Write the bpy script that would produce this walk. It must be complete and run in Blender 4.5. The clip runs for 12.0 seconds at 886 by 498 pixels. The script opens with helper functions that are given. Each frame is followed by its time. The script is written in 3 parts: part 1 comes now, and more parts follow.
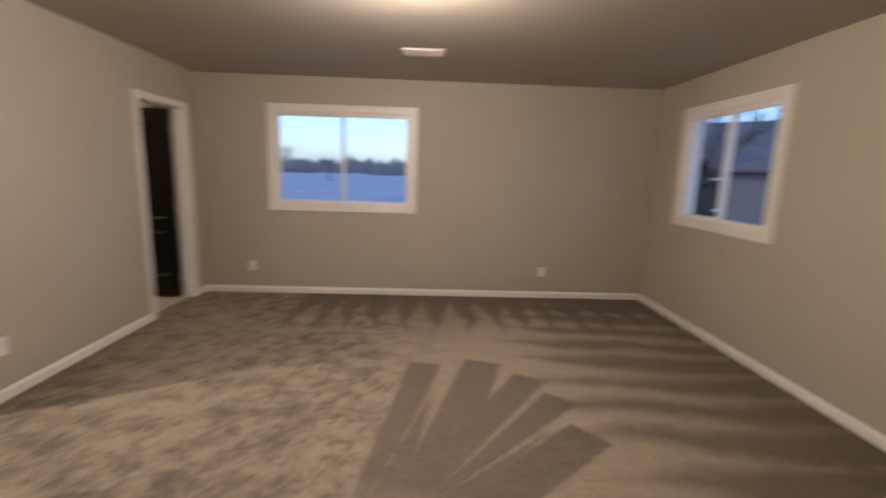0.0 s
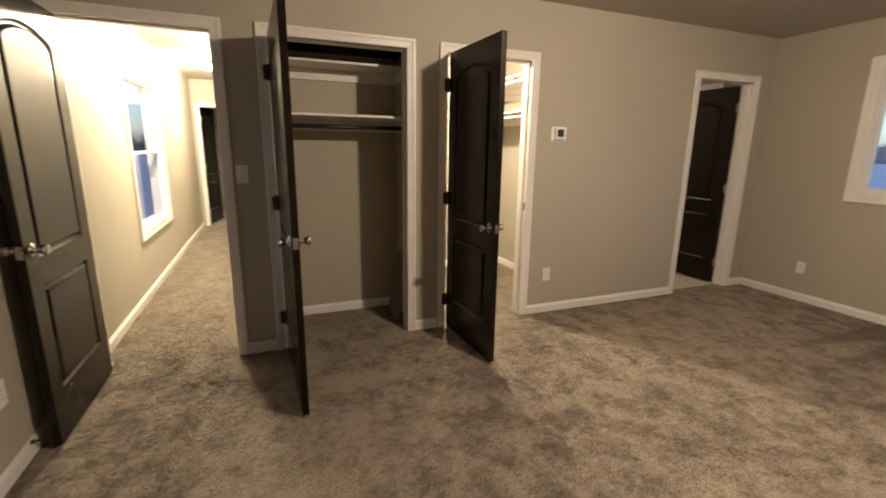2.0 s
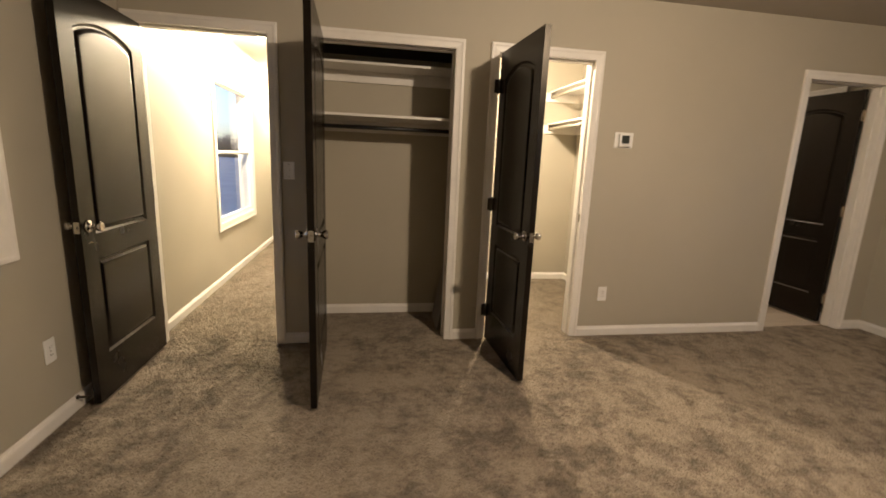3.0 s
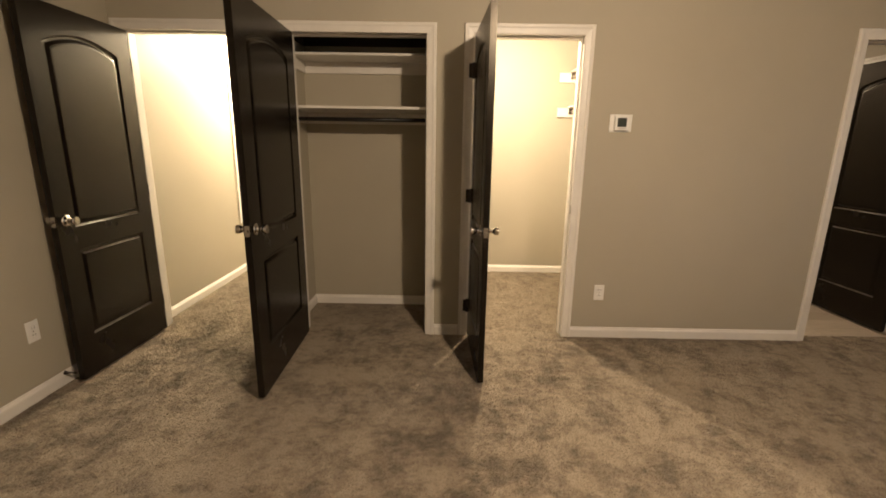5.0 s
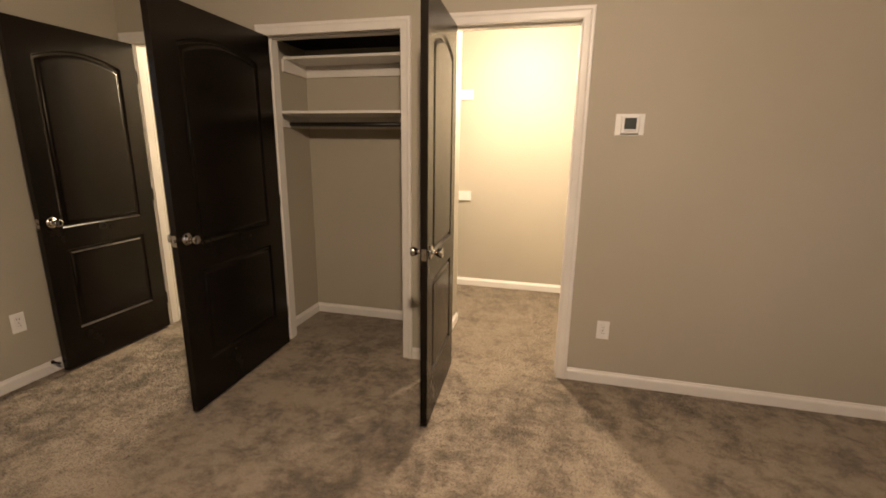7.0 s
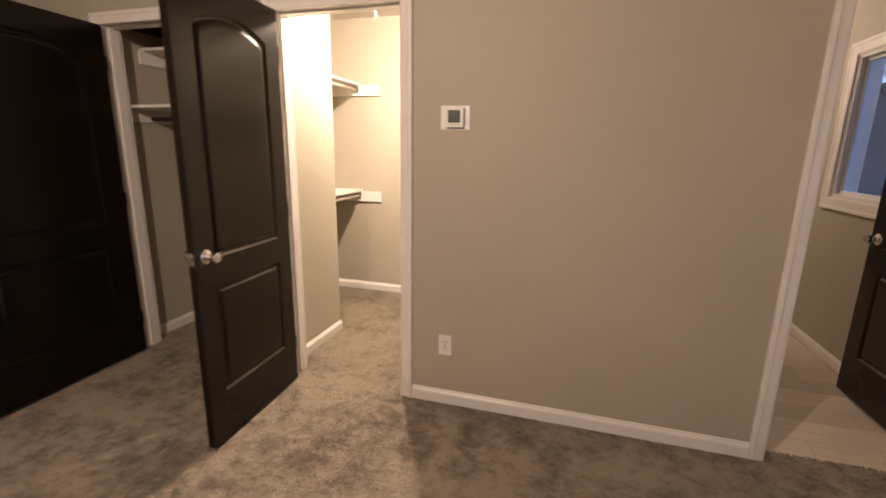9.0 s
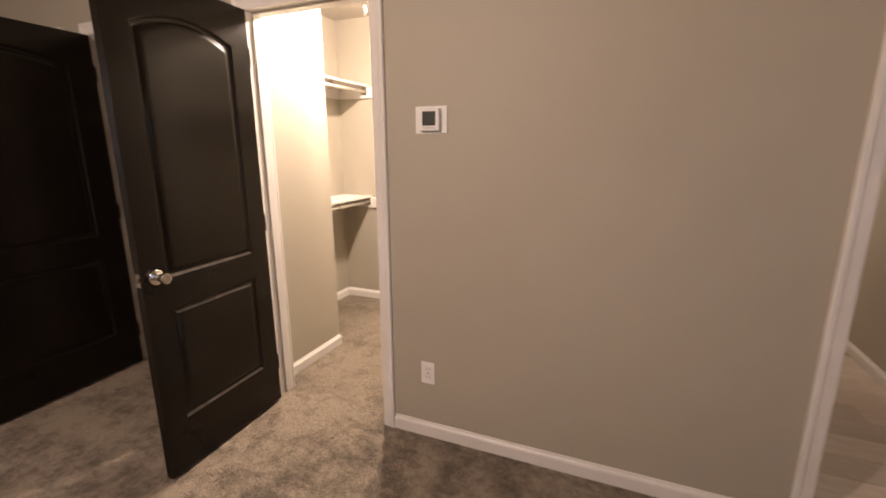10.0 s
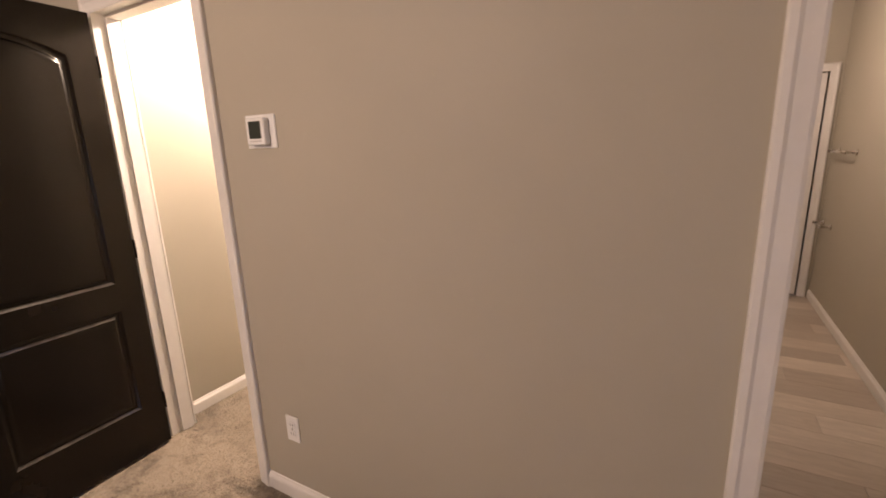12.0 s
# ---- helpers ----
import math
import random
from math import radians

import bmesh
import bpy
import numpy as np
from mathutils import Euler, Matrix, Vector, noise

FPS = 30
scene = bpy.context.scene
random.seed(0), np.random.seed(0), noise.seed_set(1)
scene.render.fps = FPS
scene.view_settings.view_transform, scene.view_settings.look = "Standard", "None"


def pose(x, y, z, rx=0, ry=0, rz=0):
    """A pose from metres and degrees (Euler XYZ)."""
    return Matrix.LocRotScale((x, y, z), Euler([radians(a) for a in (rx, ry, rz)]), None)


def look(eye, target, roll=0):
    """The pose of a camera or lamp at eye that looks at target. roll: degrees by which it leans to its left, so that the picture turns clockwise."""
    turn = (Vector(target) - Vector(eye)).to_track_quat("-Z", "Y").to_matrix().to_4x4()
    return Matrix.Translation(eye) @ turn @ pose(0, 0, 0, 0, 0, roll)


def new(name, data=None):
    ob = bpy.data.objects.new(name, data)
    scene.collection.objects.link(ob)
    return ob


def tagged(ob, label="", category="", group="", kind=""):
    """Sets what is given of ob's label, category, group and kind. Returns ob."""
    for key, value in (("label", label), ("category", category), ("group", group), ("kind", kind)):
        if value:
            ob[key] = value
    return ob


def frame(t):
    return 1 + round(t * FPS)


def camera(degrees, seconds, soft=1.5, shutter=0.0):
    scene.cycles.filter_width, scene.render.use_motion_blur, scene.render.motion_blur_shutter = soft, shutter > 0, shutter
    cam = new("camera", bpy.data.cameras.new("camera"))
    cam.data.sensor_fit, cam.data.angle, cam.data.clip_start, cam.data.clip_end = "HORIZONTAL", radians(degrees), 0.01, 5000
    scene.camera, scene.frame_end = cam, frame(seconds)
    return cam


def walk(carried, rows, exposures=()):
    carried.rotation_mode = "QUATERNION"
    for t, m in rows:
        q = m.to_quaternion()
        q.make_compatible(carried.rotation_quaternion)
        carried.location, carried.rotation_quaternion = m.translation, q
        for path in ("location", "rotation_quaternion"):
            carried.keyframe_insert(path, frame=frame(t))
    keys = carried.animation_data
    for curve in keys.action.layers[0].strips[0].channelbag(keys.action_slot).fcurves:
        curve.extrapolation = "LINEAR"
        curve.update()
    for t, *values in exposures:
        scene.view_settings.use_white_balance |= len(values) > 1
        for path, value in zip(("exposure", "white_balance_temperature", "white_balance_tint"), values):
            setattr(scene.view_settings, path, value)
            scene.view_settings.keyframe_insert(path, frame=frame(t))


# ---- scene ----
cam = camera(90.3, 12.0, soft=1.7, shutter=0.5)
PATH = [
    (0, (0.282, -0.046, 1.491), (0.359, 1.922, 1.144), 1.8),
    (0.5, (0.335, 0.018, 1.384), (-0.482, 1.79, 0.946), 0.7),
    (1, (0.468, 0.141, 1.367), (-0.869, 1.552, 0.896), -0.5),
    (1.5, (0.578, 0.264, 1.353), (-1.062, 1.329, 0.932), -0.1),
    (2, (0.782, 0.397, 1.387), (-1.029, 1.123, 0.947), 0.8),
    (2.5, (0.838, 0.539, 1.359), (-1.029, 1.089, 0.901), -2.4),
    (3, (0.781, 0.789, 1.323), (-1.151, 1.121, 0.93), 2.4),
    (5, (0.733, 1.498, 1.368), (-1.213, 1.487, 0.908), 0.9),
    (5.5, (0.591, 1.686, 1.387), (-1.363, 1.617, 0.966), -0.3),
    (6, (0.486, 1.91, 1.357), (-1.455, 1.712, 0.916), 0.0),
    (6.5, (0.391, 2.093, 1.394), (-1.525, 1.741, 0.941), 0.5),
    (8.5, (-0.032, 2.99, 1.407), (-1.883, 2.383, 0.951), 0.8),
    (9, (-0.192, 3.227, 1.379), (-2.064, 2.679, 0.935), 1.0),
    (9.5, (-0.365, 3.319, 1.423), (-2.237, 2.764, 0.993), 0.0),
    (10, (-0.547, 3.45, 1.41), (-2.345, 2.698, 0.962), -0.2),
    (10.5, (-0.746, 3.569, 1.435), (-2.442, 2.594, 1.019), -0.4),
    (11, (-0.908, 3.689, 1.438), (-2.643, 2.773, 1.048), -1.0),
    (11.5, (-1.129, 3.841, 1.445), (-2.859, 2.915, 1.055), 0.2),
    (12, (-1.253, 3.983, 1.454), (-2.944, 3.016, 1.0), -2.0),
]
EXPOSURES = [
    (0.0, -0.44, 5450.0, 19.0),
    (1.0, -0.51, 5700.0, 18.0),
    (2.0, -0.34, 5950.0, 16.0),
    (3.0, -0.37, 6100.0, 16.0),
    (5.5, -0.40, 6450.0, 17.0),
    (6.5, -0.42, 6330.0, 19.0),
    (8.5, -0.43, 6120.0, 26.0),
    (10.5, -0.38, 5780.0, 30.0),
    (12.0, -0.32, 5900.0, 31.0),
]
walk(cam, [(t, look(eye, target, roll)) for t, eye, target, roll in PATH], EXPOSURES)

# ---- daylight: dusk sky outside ----
world = bpy.data.worlds.new("dusk_sky")
scene.world = world
world.use_nodes = True
wn = world.node_tree.nodes
wl = world.node_tree.links
sky = wn.new("ShaderNodeTexSky")
sky.sky_type = 'NISHITA'
sky.sun_disc = False
sky.sun_elevation = radians(28.0)
sky.sun_rotation = radians(200.0)
sky.air_density = 1.2
sky.dust_density = 1.2
sky.ozone_density = 2.0
tint = wn.new("ShaderNodeMix")
tint.data_type = 'RGBA'
tint.blend_type = 'MULTIPLY'
tint.inputs[0].default_value = 1.0
tint.inputs[7].default_value = (1.5, 1.7, 2.1, 1.0)   # the blue of late dusk
wl.new(sky.outputs[0], tint.inputs[6])
wl.new(tint.outputs[2], wn["Background"].inputs[0])
wn["Background"].inputs[1].default_value = 0.15
sun_data = bpy.data.lights.new("sun", 'SUN')
sun_data.energy = 0.5
sun_data.angle = radians(12)
sun_data.color = (1.0, 0.86, 0.72)
sun = new("sun", sun_data)
sun.rotation_euler = (radians(62), 0, radians(-20))

WARM = (1.0, 0.785, 0.515)
LAMPS = {  # place of each ceiling light: x, y, watts, colour
    "bedroom": (0.15, 2.27, 208.0, WARM),
    "walk_in": (-3.05, 1.99, 140.0, (1.0, 0.82, 0.54)),
    "hall": (-3.95, -0.25, 285.0, (1.0, 0.85, 0.57)),
    "hall_far": (-6.30, -0.25, 240.0, (1.0, 0.85, 0.57)),
    "bath": (-4.8, 4.0, 60.0, WARM),
    "far_room": (-9.4, 0.4, 40.0, (0.9, 0.9, 1.0)),
}

# ---- materials ----
class Nodes:
    """Short hand for one node tree."""
    def __init__(self, name):
        self.mat = bpy.data.materials.new(name)
        self.mat.use_nodes = True
        self.tree = self.mat.node_tree
        self.out = self.tree.nodes["Principled BSDF"]

    def add(self, kind, **values):
        n = self.tree.nodes.new(kind)
        for key, value in values.items():
            n.inputs[key.replace("_", " ")].default_value = value
        return n

    def link(self, a, b):
        self.tree.links.new(a, b)

    def coords(self, scale=(1, 1, 1)):
        geo = self.tree.nodes.new("ShaderNodeNewGeometry")
        m = self.tree.nodes.new("ShaderNodeMapping")
        m.inputs["Scale"].default_value = scale
        self.link(geo.outputs["Position"], m.inputs["Vector"])
        return m.outputs[0]

    def local(self, scale=(1, 1, 1)):
        tc = self.tree.nodes.new("ShaderNodeTexCoord")
        m = self.tree.nodes.new("ShaderNodeMapping")
        m.inputs["Scale"].default_value = scale
        self.link(tc.outputs["Object"], m.inputs["Vector"])
        return m.outputs[0]

    def noise(self, vec, scale, detail=3.0, rough=0.5, distortion=0.0):
        n = self.add("ShaderNodeTexNoise", Scale=scale, Detail=detail, Roughness=rough, Distortion=distortion)
        self.link(vec, n.inputs["Vector"])
        return n.outputs["Fac"]

    def ramp(self, fac, stops):
        r = self.tree.nodes.new("ShaderNodeValToRGB")
        e = r.color_ramp.elements
        while len(e) < len(stops):
            e.new(0.5)
        for i, (p, c) in enumerate(stops):
            e[i].position = p
            e[i].color = (*c, 1) if len(c) == 3 else c
        self.link(fac, r.inputs[0])
        return r.outputs[0]

    def math(self, op, a, b=None, c=None, clamp=False):
        n = self.tree.nodes.new("ShaderNodeMath")
        n.operation = op
        n.use_clamp = clamp
        for i, v in enumerate((a, b, c)):
            if v is None:
                continue
            if isinstance(v, (int, float)):
                n.inputs[i].default_value = v
            else:
                self.link(v, n.inputs[i])
        return n.outputs[0]

    def mix(self, fac, a, b, mode='MIX'):
        n = self.tree.nodes.new("ShaderNodeMix")
        n.data_type = 'RGBA'
        n.blend_type = mode
        for sock, v in ((n.inputs[0], fac), (n.inputs[6], a), (n.inputs[7], b)):
            if isinstance(v, (int, float)):
                sock.default_value = v
            elif isinstance(v, tuple):
                sock.default_value = (*v, 1)
            else:
                self.link(v, sock)
        return n.outputs[2]

    def bump(self, height, strength=0.3, distance=0.002, below=None):
        b = self.add("ShaderNodeBump", Strength=strength, Distance=distance)
        self.link(height, b.inputs["Height"])
        if below is not None:
            self.link(below, b.inputs["Normal"])
        return b.outputs[0]

    def done(self, colour=None, rough=None, normal=None, **values):
        for key, v in (("Base Color", colour), ("Roughness", rough), ("Normal", normal)):
            if v is None:
                continue
            if isinstance(v, (int, float)):
                self.out.inputs[key].default_value = v
            elif isinstance(v, tuple):
                self.out.inputs[key].default_value = (*v, 1)
            else:
                self.link(v, self.out.inputs[key])
        for key, v in values.items():
            self.out.inputs[key.replace("_", " ")].default_value = v
        return self.mat


def wall_paint(name, low, high, bump=0.25):
    n = Nodes(name)
    v = n.coords()
    big = n.noise(v, 1.3, 4, 0.6)
    fine = n.noise(v, 160, 3, 0.6)
    peel = n.noise(v, 70, 2, 0.5)
    col = n.ramp(big, [(0.3, low), (0.7, high)])
    col = n.mix(n.math('MULTIPLY', fine, 0.12), col, tuple(0.8 * c for c in low))
    rough = n.math('ADD', n.math('MULTIPLY', big, 0.16), 0.52)
    return n.done(col, rough, n.bump(peel, bump, 0.0012), Specular_IOR_Level=0.35)


M_WALL = wall_paint("greige_wall_paint", (0.400, 0.365, 0.288), (0.427, 0.390, 0.310))
M_CEIL = wall_paint("ceiling_paint", (0.43, 0.392, 0.335), (0.47, 0.430, 0.370), 0.6)


def white_paint(name, col, rough):
    n = Nodes(name)
    v = n.coords()
    a = n.noise(v, 6, 4, 0.6)
    b = n.noise(v, 90, 2)
    c = n.ramp(a, [(0.25, tuple(0.90 * x for x in col)), (0.7, col)])
    return n.done(c, n.math('ADD', n.math('MULTIPLY', a, 0.15), rough), n.bump(b, 0.12, 0.001))


M_TRIM = white_paint("white_trim_paint", (0.78, 0.75, 0.70), 0.30)
M_SHELF = white_paint("white_shelf_paint", (0.76, 0.73, 0.68), 0.35)
M_VINYL = white_paint("white_vinyl", (0.80, 0.79, 0.77), 0.28)
M_PLATE = white_paint("white_plastic", (0.82, 0.81, 0.78), 0.25)


def espresso():
    n = Nodes("espresso_door_paint")
    v = n.local()
    g = n.noise(v, 420, 2, 0.5)
    w = n.noise(v, 3.1, 4, 0.6)
    col = n.ramp(g, [(0.35, (0.0046, 0.0034, 0.0025)), (0.65, (0.0072, 0.0053, 0.0039))])
    r = n.math('ADD', n.math('MULTIPLY', w, 0.08), 0.22)
    n.out.inputs["Specular Tint"].default_value = (1.0, 0.91, 0.78, 1)
    return n.done(col, r, n.bump(g, 0.05, 0.0002), Specular_IOR_Level=0.30)


M_DOOR = espresso()


def ledge_highlight():
    """Lamp highlight painted as a paler colour on the upward ledges of the door mouldings."""
    n = Nodes("highlight_moulding_ledge")
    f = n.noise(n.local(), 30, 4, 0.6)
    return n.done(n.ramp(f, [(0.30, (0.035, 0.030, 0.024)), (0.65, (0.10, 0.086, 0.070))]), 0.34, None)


M_LEDGE = ledge_highlight()


def metal(name, col, rough):
    n = Nodes(name)
    s = n.noise(n.local(), 60, 3)
    return n.done(col, n.math('ADD', n.math('MULTIPLY', s, 0.15), rough), None, Metallic=1.0)


M_NICKEL = metal("satin_nickel", (0.58, 0.55, 0.51), 0.07)
M_BRONZE = metal("dark_bronze", (0.06, 0.05, 0.045), 0.35)
M_BRASS = metal("aged_nickel", (0.55, 0.47, 0.36), 0.3)


def plain(name, col, rough, metallic=0.0):
    n = Nodes(name)
    s = n.noise(n.local(), 40, 3)
    c = n.ramp(s, [(0.3, tuple(0.85 * x for x in col)), (0.7, col)])
    return n.done(c, rough, None, Metallic=metallic)


M_SCREEN = plain("grey_green_display", (0.035, 0.042, 0.034), 0.3)
M_SLOT = plain("dark_slot", (0.02, 0.02, 0.02), 0.5)
M_RUBBER = plain("white_rubber", (0.6, 0.58, 0.55), 0.6)
M_ROD = plain("black_closet_rod", (0.012, 0.011, 0.011), 0.4)
M_ROD2 = plain("pale_closet_rod", (0.6, 0.55, 0.47), 0.4)


def carpet():
    n = Nodes("taupe_carpet")
    v = n.coords()
    sep = n.tree.nodes.new("ShaderNodeSeparateXYZ")
    n.link(v, sep.inputs[0])
    X, Y = sep.outputs[0], sep.outputs[1]
    pile = n.noise(v, 300, 3, 0.75)
    tuft = n.noise(v, 105, 3, 0.7, 0.3)
    blot = n.noise(n.coords((1.0, 1.15, 1.0)), 5.0, 8, 0.66, 0.3)
    blot2 = n.noise(n.coords((1.25, 0.8, 1.0)), 19, 5, 0.68, 0.4)
    wide = n.noise(v, 0.9, 2, 0.5)
    wob = n.noise(v, 1.5, 2, 0.5)
    # nap brushed dark or light in patches
    nap = n.math('ADD', n.math('MULTIPLY', blot, 0.62), n.math('MULTIPLY', blot2, 0.38))
    nap = n.math('ADD', nap, n.math('MULTIPLY', n.math('SUBTRACT', wide, 0.5), 0.25))
    patch = n.ramp(nap, [(0.40, (0, 0, 0)), (0.56, (1, 1, 1))])
    # vacuum strokes along the window wall: pointed wedges
    ux = n.math('ADD', n.math('DIVIDE', X, 0.30), n.math('MULTIPLY', wob, 1.3))
    tri = n.math('PINGPONG', ux, 0.5)
    reach = n.math('DIVIDE', n.math('SUBTRACT', Y, 3.95), 1.9)
    north = n.math('MULTIPLY_ADD', n.math('SUBTRACT', reach, tri), 5.0, 0.5, True)
    north = n.math('MULTIPLY', north, n.math('GREATER_THAN', X, -1.1))
    # strokes from the far side wall
    uy = n.math('ADD', n.math('DIVIDE', Y, 0.36), n.math('MULTIPLY', wob, 0.8))
    uy = n.math('ADD', uy, n.math('MULTIPLY', X, 0.22))
    tri2 = n.math('PINGPONG', uy, 0.5)
    reach2 = n.math('DIVIDE', n.math('SUBTRACT', X, 1.15), 3.2)
    reach2 = n.math('ADD', reach2, n.math('MULTIPLY', n.math('SUBTRACT', blot, 0.5), 0.45))
    reach2 = n.math('ADD', reach2, n.math('MULTIPLY', n.math('SUBTRACT', wide, 0.5), 0.9))
    east = n.math('MULTIPLY_ADD', n.math('SUBTRACT', n.math('ADD', reach2, 0.02), tri2), 2.6, 0.5, True)
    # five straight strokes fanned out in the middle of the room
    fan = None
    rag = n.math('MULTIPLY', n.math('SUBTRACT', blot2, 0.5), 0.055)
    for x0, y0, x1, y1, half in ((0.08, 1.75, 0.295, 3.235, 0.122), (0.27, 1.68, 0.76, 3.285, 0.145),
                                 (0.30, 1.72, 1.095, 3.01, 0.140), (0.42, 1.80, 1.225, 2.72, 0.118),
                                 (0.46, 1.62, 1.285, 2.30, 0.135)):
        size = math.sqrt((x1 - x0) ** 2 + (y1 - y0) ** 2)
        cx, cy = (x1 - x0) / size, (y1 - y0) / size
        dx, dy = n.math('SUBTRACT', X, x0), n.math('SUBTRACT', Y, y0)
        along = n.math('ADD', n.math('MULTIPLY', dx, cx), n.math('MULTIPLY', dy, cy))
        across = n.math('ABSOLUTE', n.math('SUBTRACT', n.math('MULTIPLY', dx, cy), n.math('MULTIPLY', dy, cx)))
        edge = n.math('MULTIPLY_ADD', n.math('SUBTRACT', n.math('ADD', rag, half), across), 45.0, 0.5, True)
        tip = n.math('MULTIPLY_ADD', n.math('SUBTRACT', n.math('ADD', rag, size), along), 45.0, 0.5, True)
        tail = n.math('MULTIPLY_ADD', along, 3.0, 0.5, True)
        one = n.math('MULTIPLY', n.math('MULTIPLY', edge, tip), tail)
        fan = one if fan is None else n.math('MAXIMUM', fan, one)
    # thin unbrushed strips left between them
    for x0, y0, x1, y1, half in ((0.12, 2.05, 0.50, 3.30, 0.040), (0.42, 1.90, 1.20, 2.92, 0.034), (0.48, 1.87, 1.31, 2.58, 0.036)):
        size = math.sqrt((x1 - x0) ** 2 + (y1 - y0) ** 2)
        cx, cy = (x1 - x0) / size, (y1 - y0) / size
        dx, dy = n.math('SUBTRACT', X, x0), n.math('SUBTRACT', Y, y0)
        along = n.math('DIVIDE', n.math('ADD', n.math('MULTIPLY', dx, cx), n.math('MULTIPLY', dy, cy)), size)
        across = n.math('ABSOLUTE', n.math('SUBTRACT', n.math('MULTIPLY', dx, cy), n.math('MULTIPLY', dy, cx)))
        wide_at = n.math('ADD', n.math('MULTIPLY', along, half), n.math('MULTIPLY', rag, 0.6))
        strip = n.math('MULTIPLY_ADD', n.math('SUBTRACT', wide_at, across), 50.0, 0.5, True)
        strip = n.math('MULTIPLY', strip, n.math('LESS_THAN', along, 1.06))
        fan = n.math('MULTIPLY', fan, n.math('SUBTRACT', 1.0, n.math('MULTIPLY', strip, 0.85)))
    side = n.math('SMOOTH_MIN', 1.0, n.math('MAXIMUM', 0.0, n.math('MULTIPLY', n.math('ADD', X, 0.2), 1.1)), 0.1)
    lay = n.mix(side, patch, n.math('SUBTRACT', 1.0, n.math('MULTIPLY', east, 0.85)))
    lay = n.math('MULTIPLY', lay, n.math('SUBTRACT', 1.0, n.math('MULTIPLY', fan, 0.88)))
    lay = n.math('MULTIPLY', lay, n.math('SUBTRACT', 1.0, n.math('MULTIPLY', north, 0.85)))
    # little trodden past the doorways
    past = n.math('MULTIPLY_ADD', n.math('SUBTRACT', -2.40, X), 8.0, 0.0, True)
    lay = n.mix(n.math('MULTIPLY', past, 0.4), lay, (0.6, 0.6, 0.6))
    lay = n.mix(0.82, n.math('MULTIPLY', n.math('ADD', blot, tuft), 0.5), lay)
    col = n.mix(lay, (0.122, 0.095, 0.068), (0.375, 0.309, 0.227))
    isl = n.tree.nodes.new("ShaderNodeNewGeometry").outputs["Random Per Island"]
    col = n.mix(0.4, col, n.ramp(isl, [(0.0, (0.72, 0.71, 0.70)), (1.0, (1.15, 1.15, 1.15))]), 'MULTIPLY')
    grain = n.math('ADD', n.math('MULTIPLY', pile, 0.5), n.math('MULTIPLY', tuft, 0.5))
    col = n.mix(0.32, col, n.ramp(grain, [(0.36, (0.66, 0.65, 0.64)), (0.64, (1.1, 1.1, 1.1))]), 'MULTIPLY')
    b1 = n.bump(tuft, 0.8, 0.008)
    b2 = n.bump(pile, 0.7, 0.004, b1)
    n.out.inputs["Sheen Weight"].default_value = 0.15
    n.out.inputs["Sheen Roughness"].default_value = 0.6
    return n.done(col, 0.95, b2, Specular_IOR_Level=0.1)


M_CARPET = carpet()


def plank():
    n = Nodes("grey_oak_plank")
    info = n.tree.nodes.new("ShaderNodeObjectInfo")
    v = n.local((9, 1.1, 9))
    g = n.noise(v, 4, 6, 0.65, 1.2)
    streak = n.noise(n.local((2.5, 0.8, 2)), 2.5, 3, 0.5, 0.6)
    col = n.ramp(g, [(0.3, (0.40, 0.345, 0.275)), (0.7, (0.60, 0.53, 0.44))])
    col = n.mix(n.math('MULTIPLY', streak, 0.5), col, (0.55, 0.49, 0.42))
    hue = n.ramp(info.outputs["Random"], [(0.0, (0.80, 0.77, 0.74)), (0.5, (1.02, 1.0, 0.97)), (1.0, (1.22, 1.22, 1.22))])
    col = n.mix(1.0, col, hue, 'MULTIPLY')
    return n.done(col, n.math('ADD', n.math('MULTIPLY', g, 0.2), 0.32), n.bump(g, 0.15, 0.0008))


M_PLANK = plank()


def glass():
    n = Nodes("window_glass")
    s = n.noise(n.local(), 5, 2)
    n.done((0.95, 0.98, 1.0), n.math('MULTIPLY', s, 0.01), None, Transmission_Weight=1.0, IOR=1.2)
    return n.mat


M_GLASS = glass()


def glow(name, col, strength):
    n = Nodes(name)
    n.done((0.8, 0.75, 0.65), 0.4)
    n.out.inputs["Emission Color"].default_value = (*col, 1)
    n.out.inputs["Emission Strength"].default_value = strength
    return n.mat


M_DOME = glow("lit_frosted_glass", (1.0, 0.82, 0.58), 20.0)


def rough_ground(name, a, b, scale):
    n = Nodes(name)
    v = n.coords()
    big = n.noise(v, scale, 5, 0.6)
    fine = n.noise(v, 30, 4, 0.7)
    f = n.math('ADD', n.math('MULTIPLY', big, 0.6), n.math('MULTIPLY', fine, 0.4))
    return n.done(n.ramp(f, [(0.35, a), (0.65, b)]), 0.95, n.bump(fine, 0.6, 0.03))


